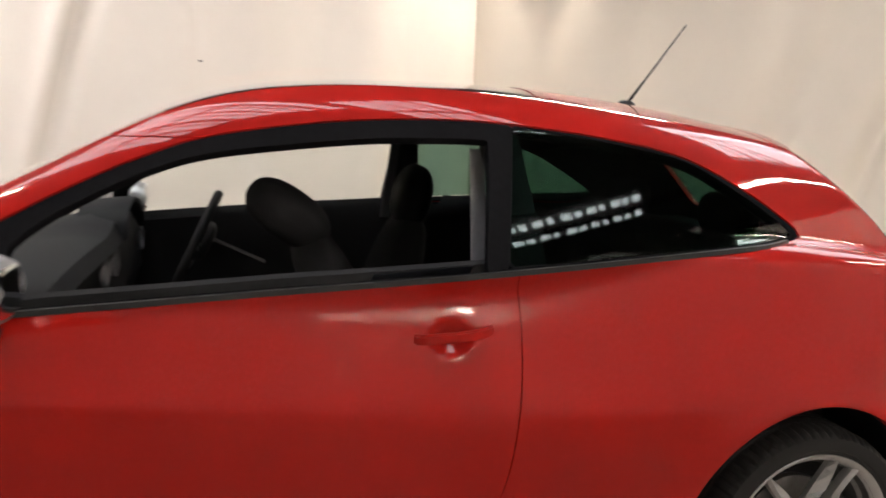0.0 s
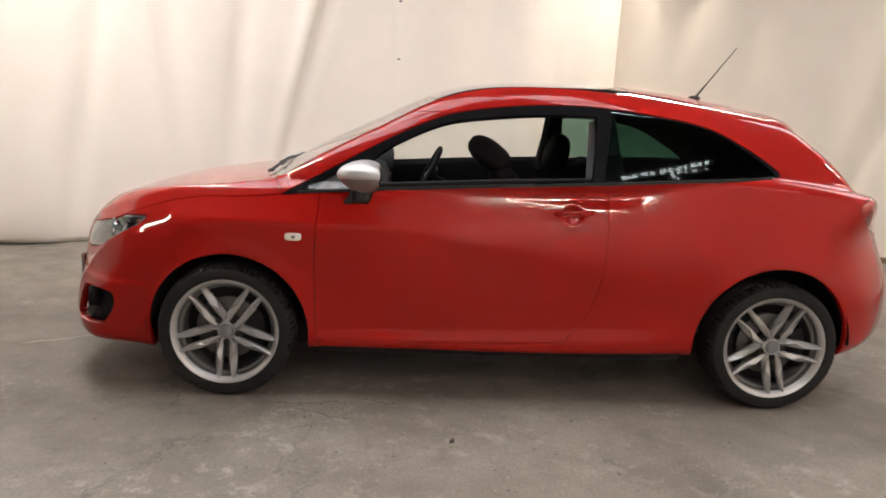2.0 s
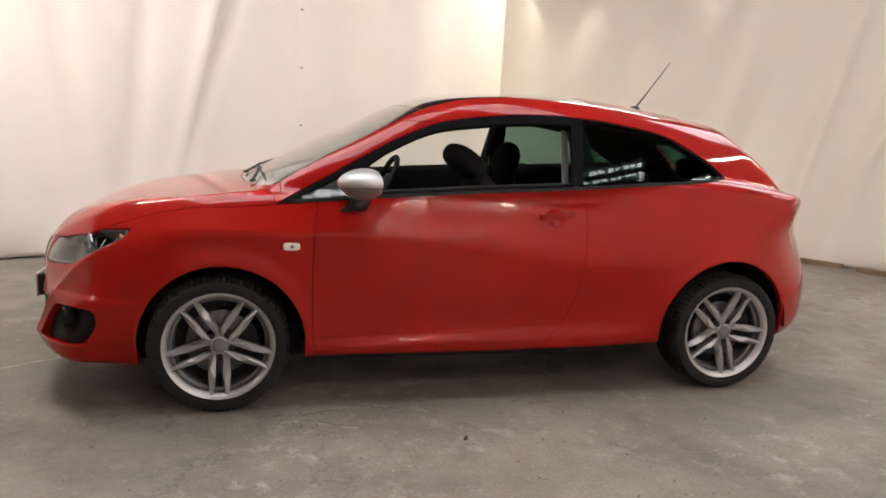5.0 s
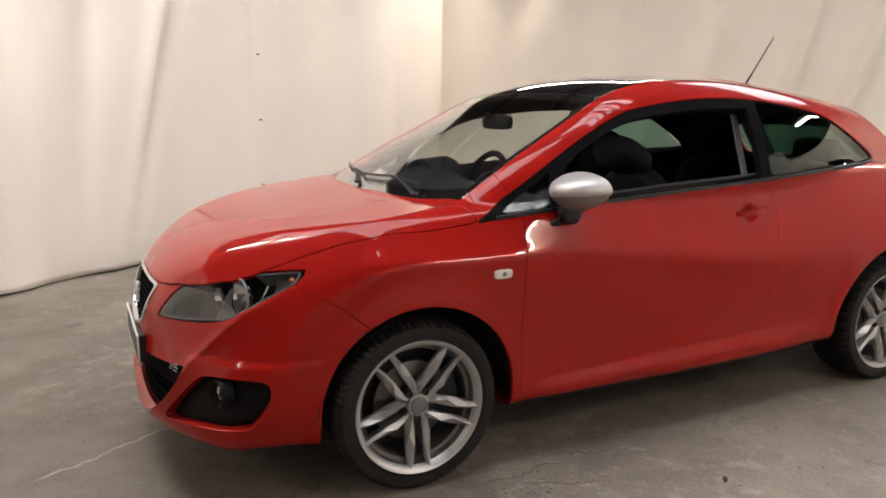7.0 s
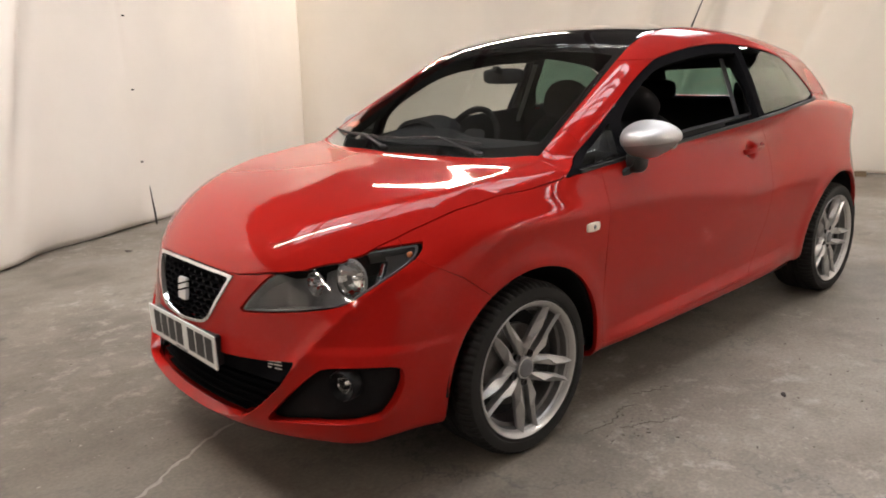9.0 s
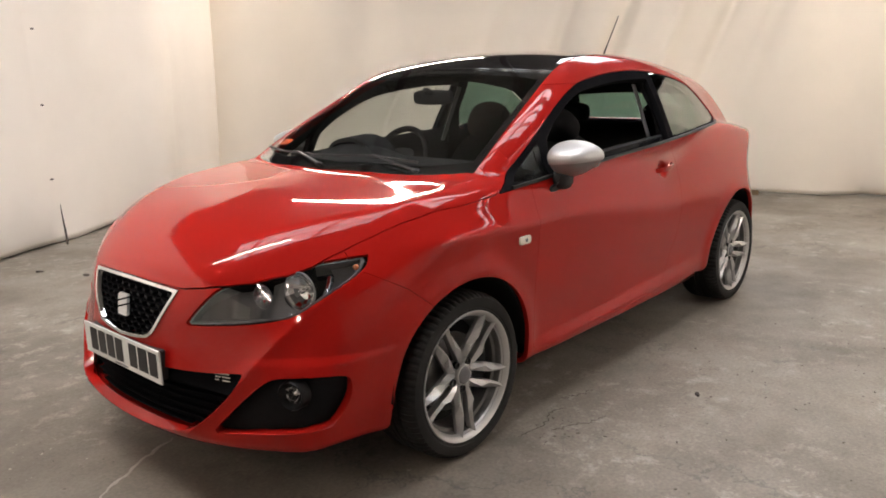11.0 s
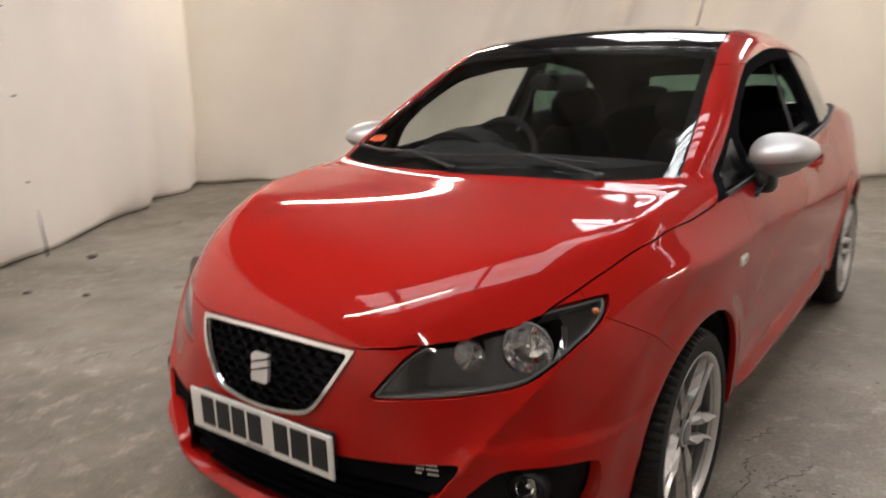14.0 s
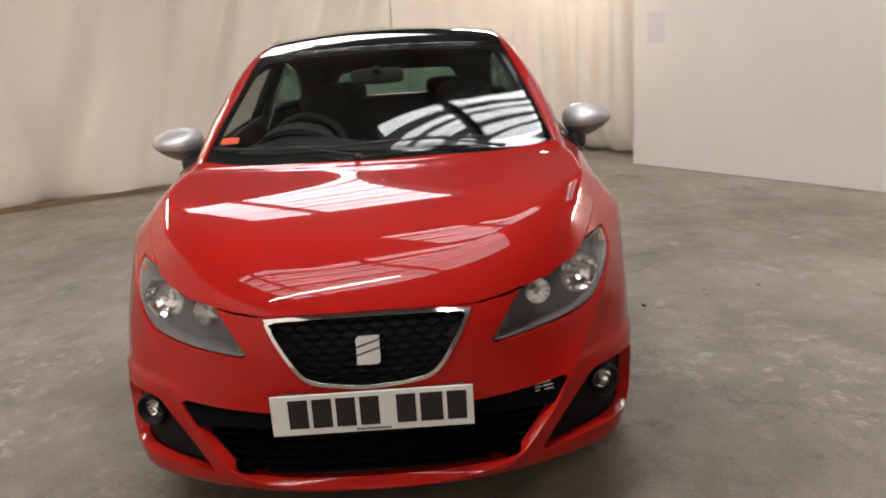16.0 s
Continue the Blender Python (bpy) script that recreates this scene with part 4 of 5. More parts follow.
# ---- cabin ----
def loft(bm, sections, cap=True):
    """Joins rings of points, all with the same count, into a skin."""
    rings = [[bm.verts.new(p) for p in s] for s in sections]
    for a, b in zip(rings, rings[1:]):
        for i in range(len(a)):
            j = (i + 1) % len(a)
            bm.faces.new((a[i], a[j], b[j], b[i]))
    if cap:
        bm.faces.new(rings[0][::-1])
        bm.faces.new(rings[-1])


bm = bmesh.new()
secs = []
for k in range(17):
    y = -0.70 + 1.40 * k / 16
    hump = 0.055 * math.exp(-(((y - 0.37) / 0.19) ** 4))
    fall = 0.035 * (abs(y) / 0.7) ** 4
    prof = [(-1.00, 0.80), (-1.00, 0.90 - fall), (-0.90, 0.945 - fall), (-0.78, 0.968 - fall + hump * 0.4), (-0.66, 0.975 - fall + hump), (-0.585, 0.962 - fall + hump), (-0.56, 0.925 - fall + hump * 0.6), (-0.585, 0.86), (-0.58, 0.78), (-0.62, 0.66), (-0.70, 0.60), (-0.95, 0.60)]
    secs.append([(x, y, z) for x, z in prof])
loft(bm, secs)
dash = part("dashboard", bm, TRIM, car, "dark textured dashboard", sharp=40)
bm = bmesh.new()
secs = []
for k in range(13):
    a = math.pi * k / 12
    y = 0.37 + 0.165 * math.cos(a)
    z = 0.955 + 0.105 * math.sin(a) ** 0.8
    secs.append([(-0.70, y, z - 0.012), (-0.56, y, z), (-0.545, y, z - 0.006), (-0.55, y, z - 0.02), (-0.70, y, z - 0.03)])
loft(bm, secs)
part("instrument_hood", bm, TRIM, dash, sharp=40)
for y in (-0.55, -0.05, 0.10, 0.60):
    bm = bmesh.new()
    lathe(bm, [(0.042, 0.0), (0.045, -0.012), (0.038, -0.014), (0.034, 0.0), (0.001, 0.004)], 20)
    bm.transform(Matrix.Translation((-0.575, y, 0.885)) @ Matrix.Rotation(radians(90), 4, "Z"))
    part("air_vent", bm, GREY, dash)

# steering wheel on the right-hand side
sw = empty("steering_wheel", Matrix.Translation((-0.352, 0.37, 0.905)) @ Matrix.Rotation(radians(-65), 4, "Y"))
sw.parent, sw.matrix_parent_inverse = car, Matrix()
bm = bmesh.new()
N, M, R0, R1 = 48, 10, 0.178, 0.016
rg = []
for i in range(N):
    a = 2 * math.pi * i / N
    rg.append([bm.verts.new(((R0 + R1 * math.cos(b)) * math.cos(a), (R0 + R1 * math.cos(b)) * math.sin(a), R1 * math.sin(b))) for b in (2 * math.pi * j / M for j in range(M))])
for i in range(N):
    for j in range(M):
        bm.faces.new((rg[i][j], rg[(i + 1) % N][j], rg[(i + 1) % N][(j + 1) % M], rg[i][(j + 1) % M]))
part("rim", bm, TRIM, sw)
bm = bmesh.new()
blob(bm, (0.01, 0, -0.02), (0.07, 0.085, 0.03), 0.7, 0.7, 24, 10)
part("airbag_cover", bm, TRIM, sw)
for a in (90, -90, 180):
    bm = bmesh.new()
    c, s_ = math.cos(radians(a)), math.sin(radians(a))
    beam(bm, (0.05 * c, 0.05 * s_, -0.015), (0.17 * c, 0.17 * s_, 0.0), 0.03, 0.014, taper=0.8)
    part("spoke", bm, GREY, sw)
bm = bmesh.new()
beam(bm, (0, 0, -0.04), (0.0, 0, -0.24), 0.07, 0.06, up=(1, 0, 0))
part("column", bm, TRIM, sw)


def seat(name, x, y, lean, label, nod=0.0, base=0.46):
    """A sports seat with bolsters and a headrest; x is where the back meets the cushion."""
    ob = empty(name, Matrix.Translation((x, y, base)))
    ob.parent, ob.matrix_parent_inverse = car, Matrix()
    tagged(ob, label)
    bm = bmesh.new()
    blob(bm, (-0.24, 0, 0.03), (0.27, 0.235, 0.085), 0.55, 0.45, 28, 12, lambda x, y, z: (x, y, z + 0.35 * abs(y) ** 4 * (z > 0)))
    part("cushion", bm, CLOTH, ob)
    back = Matrix.Rotation(radians(lean), 4, "Y")
    bm = bmesh.new()
    blob(bm, (0, 0, 0.32), (0.075, 0.235, 0.335), 0.6, 0.6, 28, 16, lambda x, y, z: (x - 0.7 * abs(y) ** 4 * (1 - max(z, 0)), y * (1 - 0.22 * max(z, 0) ** 2), z))
    bm.transform(back)
    part("backrest", bm, CLOTH, ob)
    bm = bmesh.new()
    blob(bm, (0, 0, 0), (0.066, 0.140, 0.118), 0.85, 0.75, 24, 12)
    bm.transform(back @ Matrix.Translation((-0.012, 0, 0.715)) @ Matrix.Rotation(radians(nod), 4, "Y"))
    part("headrest", bm, CLOTH, ob)
    for s in (-1, 1):
        bm = bmesh.new()
        beam(bm, (0, s * 0.06, 0.60), (0, s * 0.06, 0.66), 0.012, 0.012, up=(1, 0, 0))
        bm.transform(back)
        part("headrest_post", bm, CHROME, ob)


seat("driver_seat", 0.24, 0.37, 14, "black cloth front seat with headrest", base=0.37)
seat("passenger_seat", 0.27, -0.37, -27, "black cloth front seat with its backrest tipped forward", -28)
bm = bmesh.new()
blob(bm, (0.78, 0, 0.52), (0.28, 0.60, 0.10), 0.4, 0.3, 32, 10)
bench = part("rear_seat", bm, CLOTH, car)
bm = bmesh.new()
blob(bm, (1.12, 0, 0.78), (0.085, 0.58, 0.28), 0.4, 0.3, 32, 12)
bm.transform(Matrix.Translation((1.05, 0, 0.5)) @ Matrix.Rotation(radians(12), 4, "Y") @ Matrix.Translation((-1.05, 0, -0.5)))
part("backrest", bm, CLOTH, bench)
for y in (-0.32, 0.32):
    bm = bmesh.new()
    blob(bm, (1.245, y, 1.085), (0.045, 0.125, 0.065), 0.6, 0.6, 20, 10)
    part("headrest", bm, CLOTH, bench)

# rear-view mirror, sun tag, pillar trims and belts
bm = bmesh.new()
blob(bm, (-0.475, 0.015, 1.232), (0.022, 0.118, 0.034), 0.5, 0.45, 28, 10)
rv = part("rear_view_mirror", bm, TRIM, car)
bm = bmesh.new()
blob(bm, (-0.457, 0.015, 1.232), (0.006, 0.105, 0.027), 0.5, 0.4, 24, 8)
part("mirror_glass", bm, MIRROR, rv)
bm = bmesh.new()
beam(bm, (-0.49, 0.015, 1.25), (-0.53, 0.015, 1.268), 0.03, 0.02)
part("mirror_stalk", bm, TRIM, rv)
bm = bmesh.new()
tag_pts = outline([(-0.028, -0.02), (0.028, -0.02), (0.034, 0.0), (0.028, 0.02), (-0.028, 0.02), (-0.034, 0.0)], n=3)
tz = float(roof_z(-0.92, 0.575))
tn = Vector(normals(np.array([[-0.92, 0.575, tz]]))[0])
prism(bm, tag_pts, lambda u, v, w: Vector((-0.92, 0.575, tz)) - tn * (0.014 + w) + Vector((0.0, u, 0.0)) + (Vector((0, 1, 0)).cross(tn)) * -v, 0.001)
part("screen_sticker", bm, ORANGE, windscreen, "small orange sticker", smooth=False)
for s in (-1, 1):
    bm = bmesh.new()
    ys = [float(flank_y(x, z)) + 0.045 for x, z in ((0.42, 1.30), (0.44, 1.12), (0.47, 0.95))]
    beam(bm, (0.42, s * -ys[0], 1.30), (0.44, s * -ys[1], 1.12), 0.03, 0.09, up=(1, 0, 0))
    beam(bm, (0.44, s * -ys[1], 1.12), (0.47, s * -ys[2], 0.95), 0.03, 0.10, up=(1, 0, 0))
    part("pillar_trim", bm, TRIM, car)
    bm = bmesh.new()
    beam(bm, (0.375, s * (-ys[0] - 0.02), 1.27), (0.355, s * (-ys[2] - 0.02), 0.95), 0.004, 0.035, up=(1, 0, 0))
    part("seat_belt", bm, GREY, car)
for s in (-1, 1):
    bm = bmesh.new()
    xs = np.linspace(-0.75, 0.40, 24)
    top = np.interp(xs, [-0.8, -0.55, -0.085, 0.45], [0.940, 0.968, 1.000, 1.028])
    yt = flank_y(xs, top) + 0.035
    secs = [[(x, s * -(y), z), (x, s * -(y + 0.03), z + 0.004), (x, s * -(y + 0.05), z - 0.03), (x, s * -(y + 0.03), 0.70), (x, s * -(y + 0.05), 0.45), (x, s * -y, 0.40)] for x, y, z in zip(xs, yt, top)]
    loft(bm, secs)
    part("door_card", bm, TRIM, left_parts["door", "left" if s < 0 else "right"])
bm = bmesh.new()
box(bm, (-0.75, -0.66, 0.30), (1.5, 0.66, 0.36), 0.02)
part("cabin_floor", bm, TRIM, car)
bm = bmesh.new()
box(bm, (1.22, -0.56, 0.955), (1.62, 0.56, 0.975), 0.008)
part("parcel_shelf", bm, TRIM, car)

# roof spoiler over the rear window
bm = bmesh.new()
secs = []
for k in range(25):
    y = -0.47 + 0.94 * k / 24
    tip, z0 = 1.442 - 0.28 * y * y, float(roof_z(1.27, y))
    z1 = z0 - 0.030 - 0.030 * (abs(y) / 0.47) ** 8
    secs.append([(1.24, y, float(roof_z(1.24, y)) - 0.004), (1.27, y, z0 + 0.0015), (1.34, y, (z0 + z1) / 2 + 0.008), (tip - 0.008, y, z1), (tip, y, z1 - 0.006), (tip - 0.004, y, z1 - 0.026), (1.33, y, z0 - 0.055)])
loft(bm, secs)
part("roof_spoiler", bm, PAINT, car, "red lip spoiler at the roof's end", sharp=40)
# ---- the hall: concrete floor, hung sheets, partition, roof with skylights, tube lamps ----
def fabric(name, colour):
    m = material(name, colour, rough=0.8, grain=0.04, scale=1.2, bump=0.45, bump_scale=11)
    m.node_tree.nodes["Principled BSDF"].inputs["Sheen Weight"].default_value = 0.1
    return m


def concrete():
    m = bpy.data.materials.new("concrete")
    m.use_nodes = True
    nt, b = m.node_tree, m.node_tree.nodes["Principled BSDF"]
    at = nt.nodes.new("ShaderNodeTexCoord")

    def noise_at(scale, detail, rough, shift):
        mp = nt.nodes.new("ShaderNodeMapping")
        mp.inputs["Location"].default_value = (shift, shift * 0.7, 0)
        nt.links.new(at.outputs["Object"], mp.inputs[0])
        n = node(nt, "TexNoise", Scale=scale, Detail=detail, Roughness=rough)
        nt.links.new(mp.outputs[0], n.inputs["Vector"])
        return n.outputs["Fac"]

    def mix(fac, a, bcol, kind="MIX"):
        x = nt.nodes.new("ShaderNodeMix")
        x.data_type, x.blend_type = "RGBA", kind
        nt.links.new(fac, x.inputs["Factor"])
        for sock, c in ((x.inputs["A"], a), (x.inputs["B"], bcol)):
            if isinstance(c, tuple):
                sock.default_value = (*c, 1)
            else:
                nt.links.new(c, sock)
        return x.outputs["Result"]

    one = node(nt, "Value")
    one.outputs[0].default_value = 1.0
    broad = ramp_node(nt, noise_at(0.5, 6, 0.62, 3.1), (0.34, (0.158, 0.137, 0.114)), (0.64, (0.262, 0.236, 0.202)))
    cloud = ramp_node(nt, noise_at(1.5, 12, 0.70, 7.7), (0.36, (0.74, 0.715, 0.685)), (0.62, (1.12, 1.11, 1.10)))
    c = mix(one.outputs[0], broad.outputs[0], cloud.outputs[0], "MULTIPLY")

    def within(kind, mask):
        q = nt.nodes.new("ShaderNodeMath")
        q.operation = "MULTIPLY"
        nt.links.new(kind.outputs[0], q.inputs[0])
        nt.links.new(mask.outputs[0], q.inputs[1])
        return q.outputs[0]

    # worn skin: pale flakes in patches, dirt in hollows, dark oil spots
    worn = ramp_node(nt, noise_at(1.1, 6, 0.65, 15.0), (0.45, (0, 0, 0)), (0.58, (1, 1, 1)))
    flake = ramp_node(nt, noise_at(9.0, 12, 0.76, 1.3), (0.52, (0, 0, 0)), (0.62, (0.60, 0.60, 0.60)))
    c = mix(within(flake, worn), c, (0.42, 0.388, 0.340))
    dirty = ramp_node(nt, noise_at(0.7, 6, 0.6, 31.0), (0.44, (0, 0, 0)), (0.58, (1, 1, 1)))
    grime = ramp_node(nt, noise_at(5.0, 12, 0.78, 12.0), (0.53, (0, 0, 0)), (0.63, (0.5, 0.5, 0.5)))
    c = mix(within(grime, dirty), c, (0.085, 0.072, 0.060))
    oil = ramp_node(nt, noise_at(2.8, 5, 0.6, 44.0), (0.66, (0, 0, 0)), (0.72, (0.75, 0.75, 0.75)))
    c = mix(oil.outputs[0], c, (0.075, 0.066, 0.056))
    # one broad darker area in front of the car, ragged at its edge
    near = nt.nodes.new("ShaderNodeVectorMath")
    near.operation = "DISTANCE"
    near.inputs[1].default_value = (-2.9, 0.0, 0.0)
    nt.links.new(at.outputs["Object"], near.inputs[0])
    ragged = nt.nodes.new("ShaderNodeMath")
    ragged.operation = "MULTIPLY_ADD"
    ragged.inputs[1].default_value = 2.6
    nt.links.new(noise_at(1.6, 8, 0.68, 50.0), ragged.inputs[0])
    nt.links.new(near.outputs["Value"], ragged.inputs[2])
    dark_area = ramp_node(nt, ragged.outputs[0], (0.0, (0.62, 0.60, 0.57)), (1.0, (1, 1, 1)))
    dark_area.color_ramp.elements[0].position, dark_area.color_ramp.elements[1].position = 0.55, 1.0
    scale_down = nt.nodes.new("ShaderNodeMath")
    scale_down.operation = "MULTIPLY"
    scale_down.inputs[1].default_value = 0.26
    nt.links.new(ragged.outputs[0], scale_down.inputs[0])
    nt.links.new(scale_down.outputs[0], dark_area.inputs[0])
    c = mix(one.outputs[0], c, dark_area.outputs[0], "MULTIPLY")
    speck = ramp_node(nt, noise_at(75.0, 3, 0.6, 5.0), (0.3, (0.80, 0.80, 0.80)), (0.7, (1.16, 1.16, 1.16)))
    c = mix(one.outputs[0], c, speck.outputs[0], "MULTIPLY")
    v = nt.nodes.new("ShaderNodeTexVoronoi")
    v.feature, v.inputs["Scale"].default_value = "DISTANCE_TO_EDGE", 0.55
    wob = node(nt, "TexNoise", Scale=2.2, Detail=6.0, Roughness=0.7)
    nt.links.new(at.outputs["Object"], wob.inputs["Vector"])
    add = nt.nodes.new("ShaderNodeVectorMath")
    add.operation = "ADD"
    sc = nt.nodes.new("ShaderNodeVectorMath")
    sc.operation = "SCALE"
    sc.inputs["Scale"].default_value = 0.9
    nt.links.new(wob.outputs["Color"], sc.inputs[0])
    nt.links.new(at.outputs["Object"], add.inputs[0])
    nt.links.new(sc.outputs[0], add.inputs[1])
    nt.links.new(add.outputs[0], v.inputs["Vector"])
    gate = ramp_node(nt, noise_at(0.8, 3, 0.5, 21.0), (0.46, (0, 0, 0)), (0.56, (1, 1, 1)))
    thin = ramp_node(nt, v.outputs["Distance"], (0.0, (0.75, 0.75, 0.75)), (0.008, (0, 0, 0)))
    both = nt.nodes.new("ShaderNodeMath")
    both.operation = "MULTIPLY"
    nt.links.new(gate.outputs[0], both.inputs[0])
    nt.links.new(thin.outputs[0], both.inputs[1])
    c = mix(both.outputs[0], c, (0.07, 0.065, 0.06))
    nt.links.new(c, b.inputs["Base Color"])
    r = ramp_node(nt, noise_at(3.0, 6, 0.6, 9.0), (0.3, (0.48, 0.48, 0.48)), (0.7, (0.72, 0.72, 0.72)))
    nt.links.new(r.outputs[0], b.inputs["Roughness"])
    bump = node(nt, "Bump", Strength=0.35, Distance=0.004)
    nt.links.new(noise_at(30.0, 6, 0.7, 2.0), bump.inputs["Height"])
    nt.links.new(bump.outputs[0], b.inputs["Normal"])
    return m


CONCRETE = concrete()
SHEET = fabric("white_sheet", (0.83, 0.775, 0.71))
CREAM = fabric("cream_sheet", (0.82, 0.755, 0.66))
PANEL = material("white_board", (0.81, 0.765, 0.715), rough=0.55, grain=0.03, scale=1.5, bump=0.05, bump_scale=60)
ROOF = material("roof_sheet", (0.16, 0.155, 0.15), rough=0.7, grain=0.25, scale=2)
BEAM = material("roof_steel", (0.05, 0.032, 0.030), rough=0.6, grain=0.3, scale=6)
BLOCK = material("hall_wall", (0.10, 0.095, 0.09), rough=0.85, grain=0.2, scale=1.5, bump=0.2, bump_scale=25)
WOOD = material("timber", (0.20, 0.14, 0.085), rough=0.7, grain=0.3, scale=14)
DAYLIGHT = material("skylight_sheet", (0.8, 0.8, 0.8), rough=0.6, emit=(0.93, 0.93, 0.97), power=DAY)
TUBE = material("tube_glass", (0.9, 0.9, 0.88), rough=0.3, emit=(1.0, 0.885, 0.775), power=TUBE_POWER)
LAMP_BODY = material("lamp_body", (0.7, 0.7, 0.68), rough=0.4)
SCRAP = material("scrap", (0.05, 0.04, 0.035), rough=0.8, grain=0.4, scale=40)
PAPER = material("notice_paper", (0.72, 0.68, 0.68), rough=0.8, grain=0.05, scale=30)


def slab(name, pts, z0, z1, mat, label="", kind="structure", bevel=0.0):
    bm = bmesh.new()
    b = [bm.verts.new((p[0], p[1], z0)) for p in pts]
    t = [bm.verts.new((p[0], p[1], z1)) for p in pts]
    bm.faces.new(t)
    bm.faces.new(b[::-1])
    for i in range(len(pts)):
        j = (i + 1) % len(pts)
        bm.faces.new((b[i], b[j], t[j], t[i]))
    if bevel:
        bmesh.ops.bevel(bm, geom=list(bm.edges), offset=bevel, segments=2, affect="EDGES")
    return tagged(part(name, bm, mat, smooth=False), label, kind=kind)


def quad(u0, v0, u1, v1):
    return [room(u0, v0), room(u1, v0), room(u1, v1), room(u0, v1)]


slab("floor", quad(-10, -10, 11, 9), -0.15, 0.0, CONCRETE, "worn grey concrete floor with stains and cracks")
slab("wall_south", [room(2.09, -4.21), room(-9.9, -4.21), room(-9.9, -4.29), room(2.09, -4.29)], 0.006, 3.05, PANEL, "plain off-white partition board")
# outer walls unseen and assumed; they close the hall, dark for the reflections
for k, q in enumerate((quad(-10, 8.8, 11, 9), quad(10.8, -9.8, 11, 8.8), quad(-10, -10, 11, -9.8), quad(-10, -9.8, -9.8, 8.8))):
    slab(("unseen_wall_north", "unseen_wall_east", "unseen_wall_south", "unseen_wall_west")[k], q, 0.0, 5.9, BLOCK)


def sheet(name, path, height, folds, seed, label, cloth, trail=0.0, cols=560, rows=60):
    """A hung cloth along a path of (u, v), with soft folds and a hem that spreads on the floor."""
    rnd = np.random.RandomState(seed)
    p = np.array(path, float)
    d = np.r_[0, np.cumsum(np.linalg.norm(np.diff(p, axis=0), axis=1))]
    su, sv = spline(*zip(d, p[:, 0])), spline(*zip(d, p[:, 1]))
    s = np.linspace(0, d[-1], cols)
    uu, vv = su(s), sv(s)
    tu, tv = np.gradient(uu), np.gradient(vv)
    ln = np.hypot(tu, tv)
    nu, nv = tv / ln, -tu / ln
    z = height * (1 - np.linspace(0, 1, rows) ** 1.15)
    S, Z = np.meshgrid(s, z, indexing="ij")
    off = np.zeros_like(S)
    for _ in range(14):
        f, a = rnd.uniform(0.5, 3.2), rnd.uniform(0.006, 0.018)
        off += a * np.sin(S * f * 2 + rnd.uniform(0, 6) + 0.5 * np.sin(Z * rnd.uniform(0.5, 1.6) + rnd.uniform(0, 6)) + Z * rnd.uniform(-0.5, 0.5))
    for c, slant, w, a in folds:
        x = S - (c + slant * (Z - 1.5))
        off += a * np.exp(-((x / w) ** 2)) * (0.55 + 0.45 * np.sin(Z * 1.3 + c))
    low = np.exp(-Z / 0.16)
    off += low * (0.05 + 0.04 * np.sin(S * 2.3 + seed) + 0.025 * np.sin(S * 7.1) + trail * np.exp(-(((S - 1.0) / 0.9) ** 2)))
    top = np.exp(-(height - Z) / 0.2)
    off *= 1 - 0.7 * top
    U, V = uu[:, None] + nu[:, None] * off, vv[:, None] + nv[:, None] * off
    Z = np.maximum(Z, 0.008) + np.where(Z < 0.02, 0.006 * (1 + np.sin(S * 5.3)), 0)
    pts = np.stack([U * CU - V * SU, U * SU + V * CU, Z], -1).reshape(-1, 3)
    i = np.arange(cols - 1)[:, None] * rows + np.arange(rows - 1)
    i = i.ravel()
    ob = link_mesh(name, pts, np.stack([i, i + rows, i + rows + 1, i + 1], 1), cloth, None, label)
    mod = ob.modifiers.new("thick", "SOLIDIFY")
    mod.thickness, mod.offset = 0.004, 0.0
    return tagged(ob, kind="structure")


# the cloth faces the car: folds as (place along the cloth, slant, width, depth)
sheet("curtain_north", [(5.40, 3.87), (4.2, 3.88), (2.0, 3.90), (-0.5, 3.92), (-4.0, 3.93), (-9.7, 3.95)], 3.02,
      [(3.56, 0.0, 0.05, 0.03), (4.62, -0.30, 0.09, 0.11), (4.75, -0.24, 0.10, -0.07), (5.3, -0.1, 0.12, 0.05), (5.9, 0.1, 0.16, 0.08), (6.6, -0.15, 0.12, 0.07), (7.3, -0.1, 0.2, 0.09), (8.3, 0.1, 0.15, 0.08), (1.2, 0.05, 0.10, 0.03), (2.1, 0.12, 0.16, 0.03)],
      4, "off-white hung sheet with soft folds and a small tear", SHEET)
sheet("curtain_east", [(2.0, -4.62), (2.9, -4.57), (3.6, -4.42), (4.35, -3.9), (4.75, -3.0), (5.08, -1.2), (5.24, 1.0), (5.27, 4.00)], 3.02,
      [(0.25, 0.10, 0.05, 0.10), (0.5, 0.06, 0.07, 0.17), (0.74, 0.0, 0.04, -0.08), (0.95, -0.02, 0.06, 0.16), (1.2, -0.04, 0.04, 0.09), (1.45, 0.05, 0.07, 0.20), (1.72, 0.04, 0.05, -0.10), (1.95, -0.05, 0.07, 0.17), (2.25, 0.06, 0.05, 0.09), (2.5, 0.18, 0.09, 0.15), (2.85, 0.16, 0.06, 0.08), (3.2, 0.2, 0.14, 0.12), (4.0, -0.35, 0.14, 0.16), (4.5, -0.40, 0.09, 0.11), (5.0, -0.30, 0.12, -0.12), (5.6, -0.35, 0.12, 0.15), (6.2, -0.25, 0.10, 0.10), (6.9, -0.4, 0.16, 0.12), (7.8, 0.15, 0.12, 0.06), (8.6, -0.2, 0.15, 0.06)],
      9, "cream hung sheet gathered in deep folds", CREAM, 0.22)
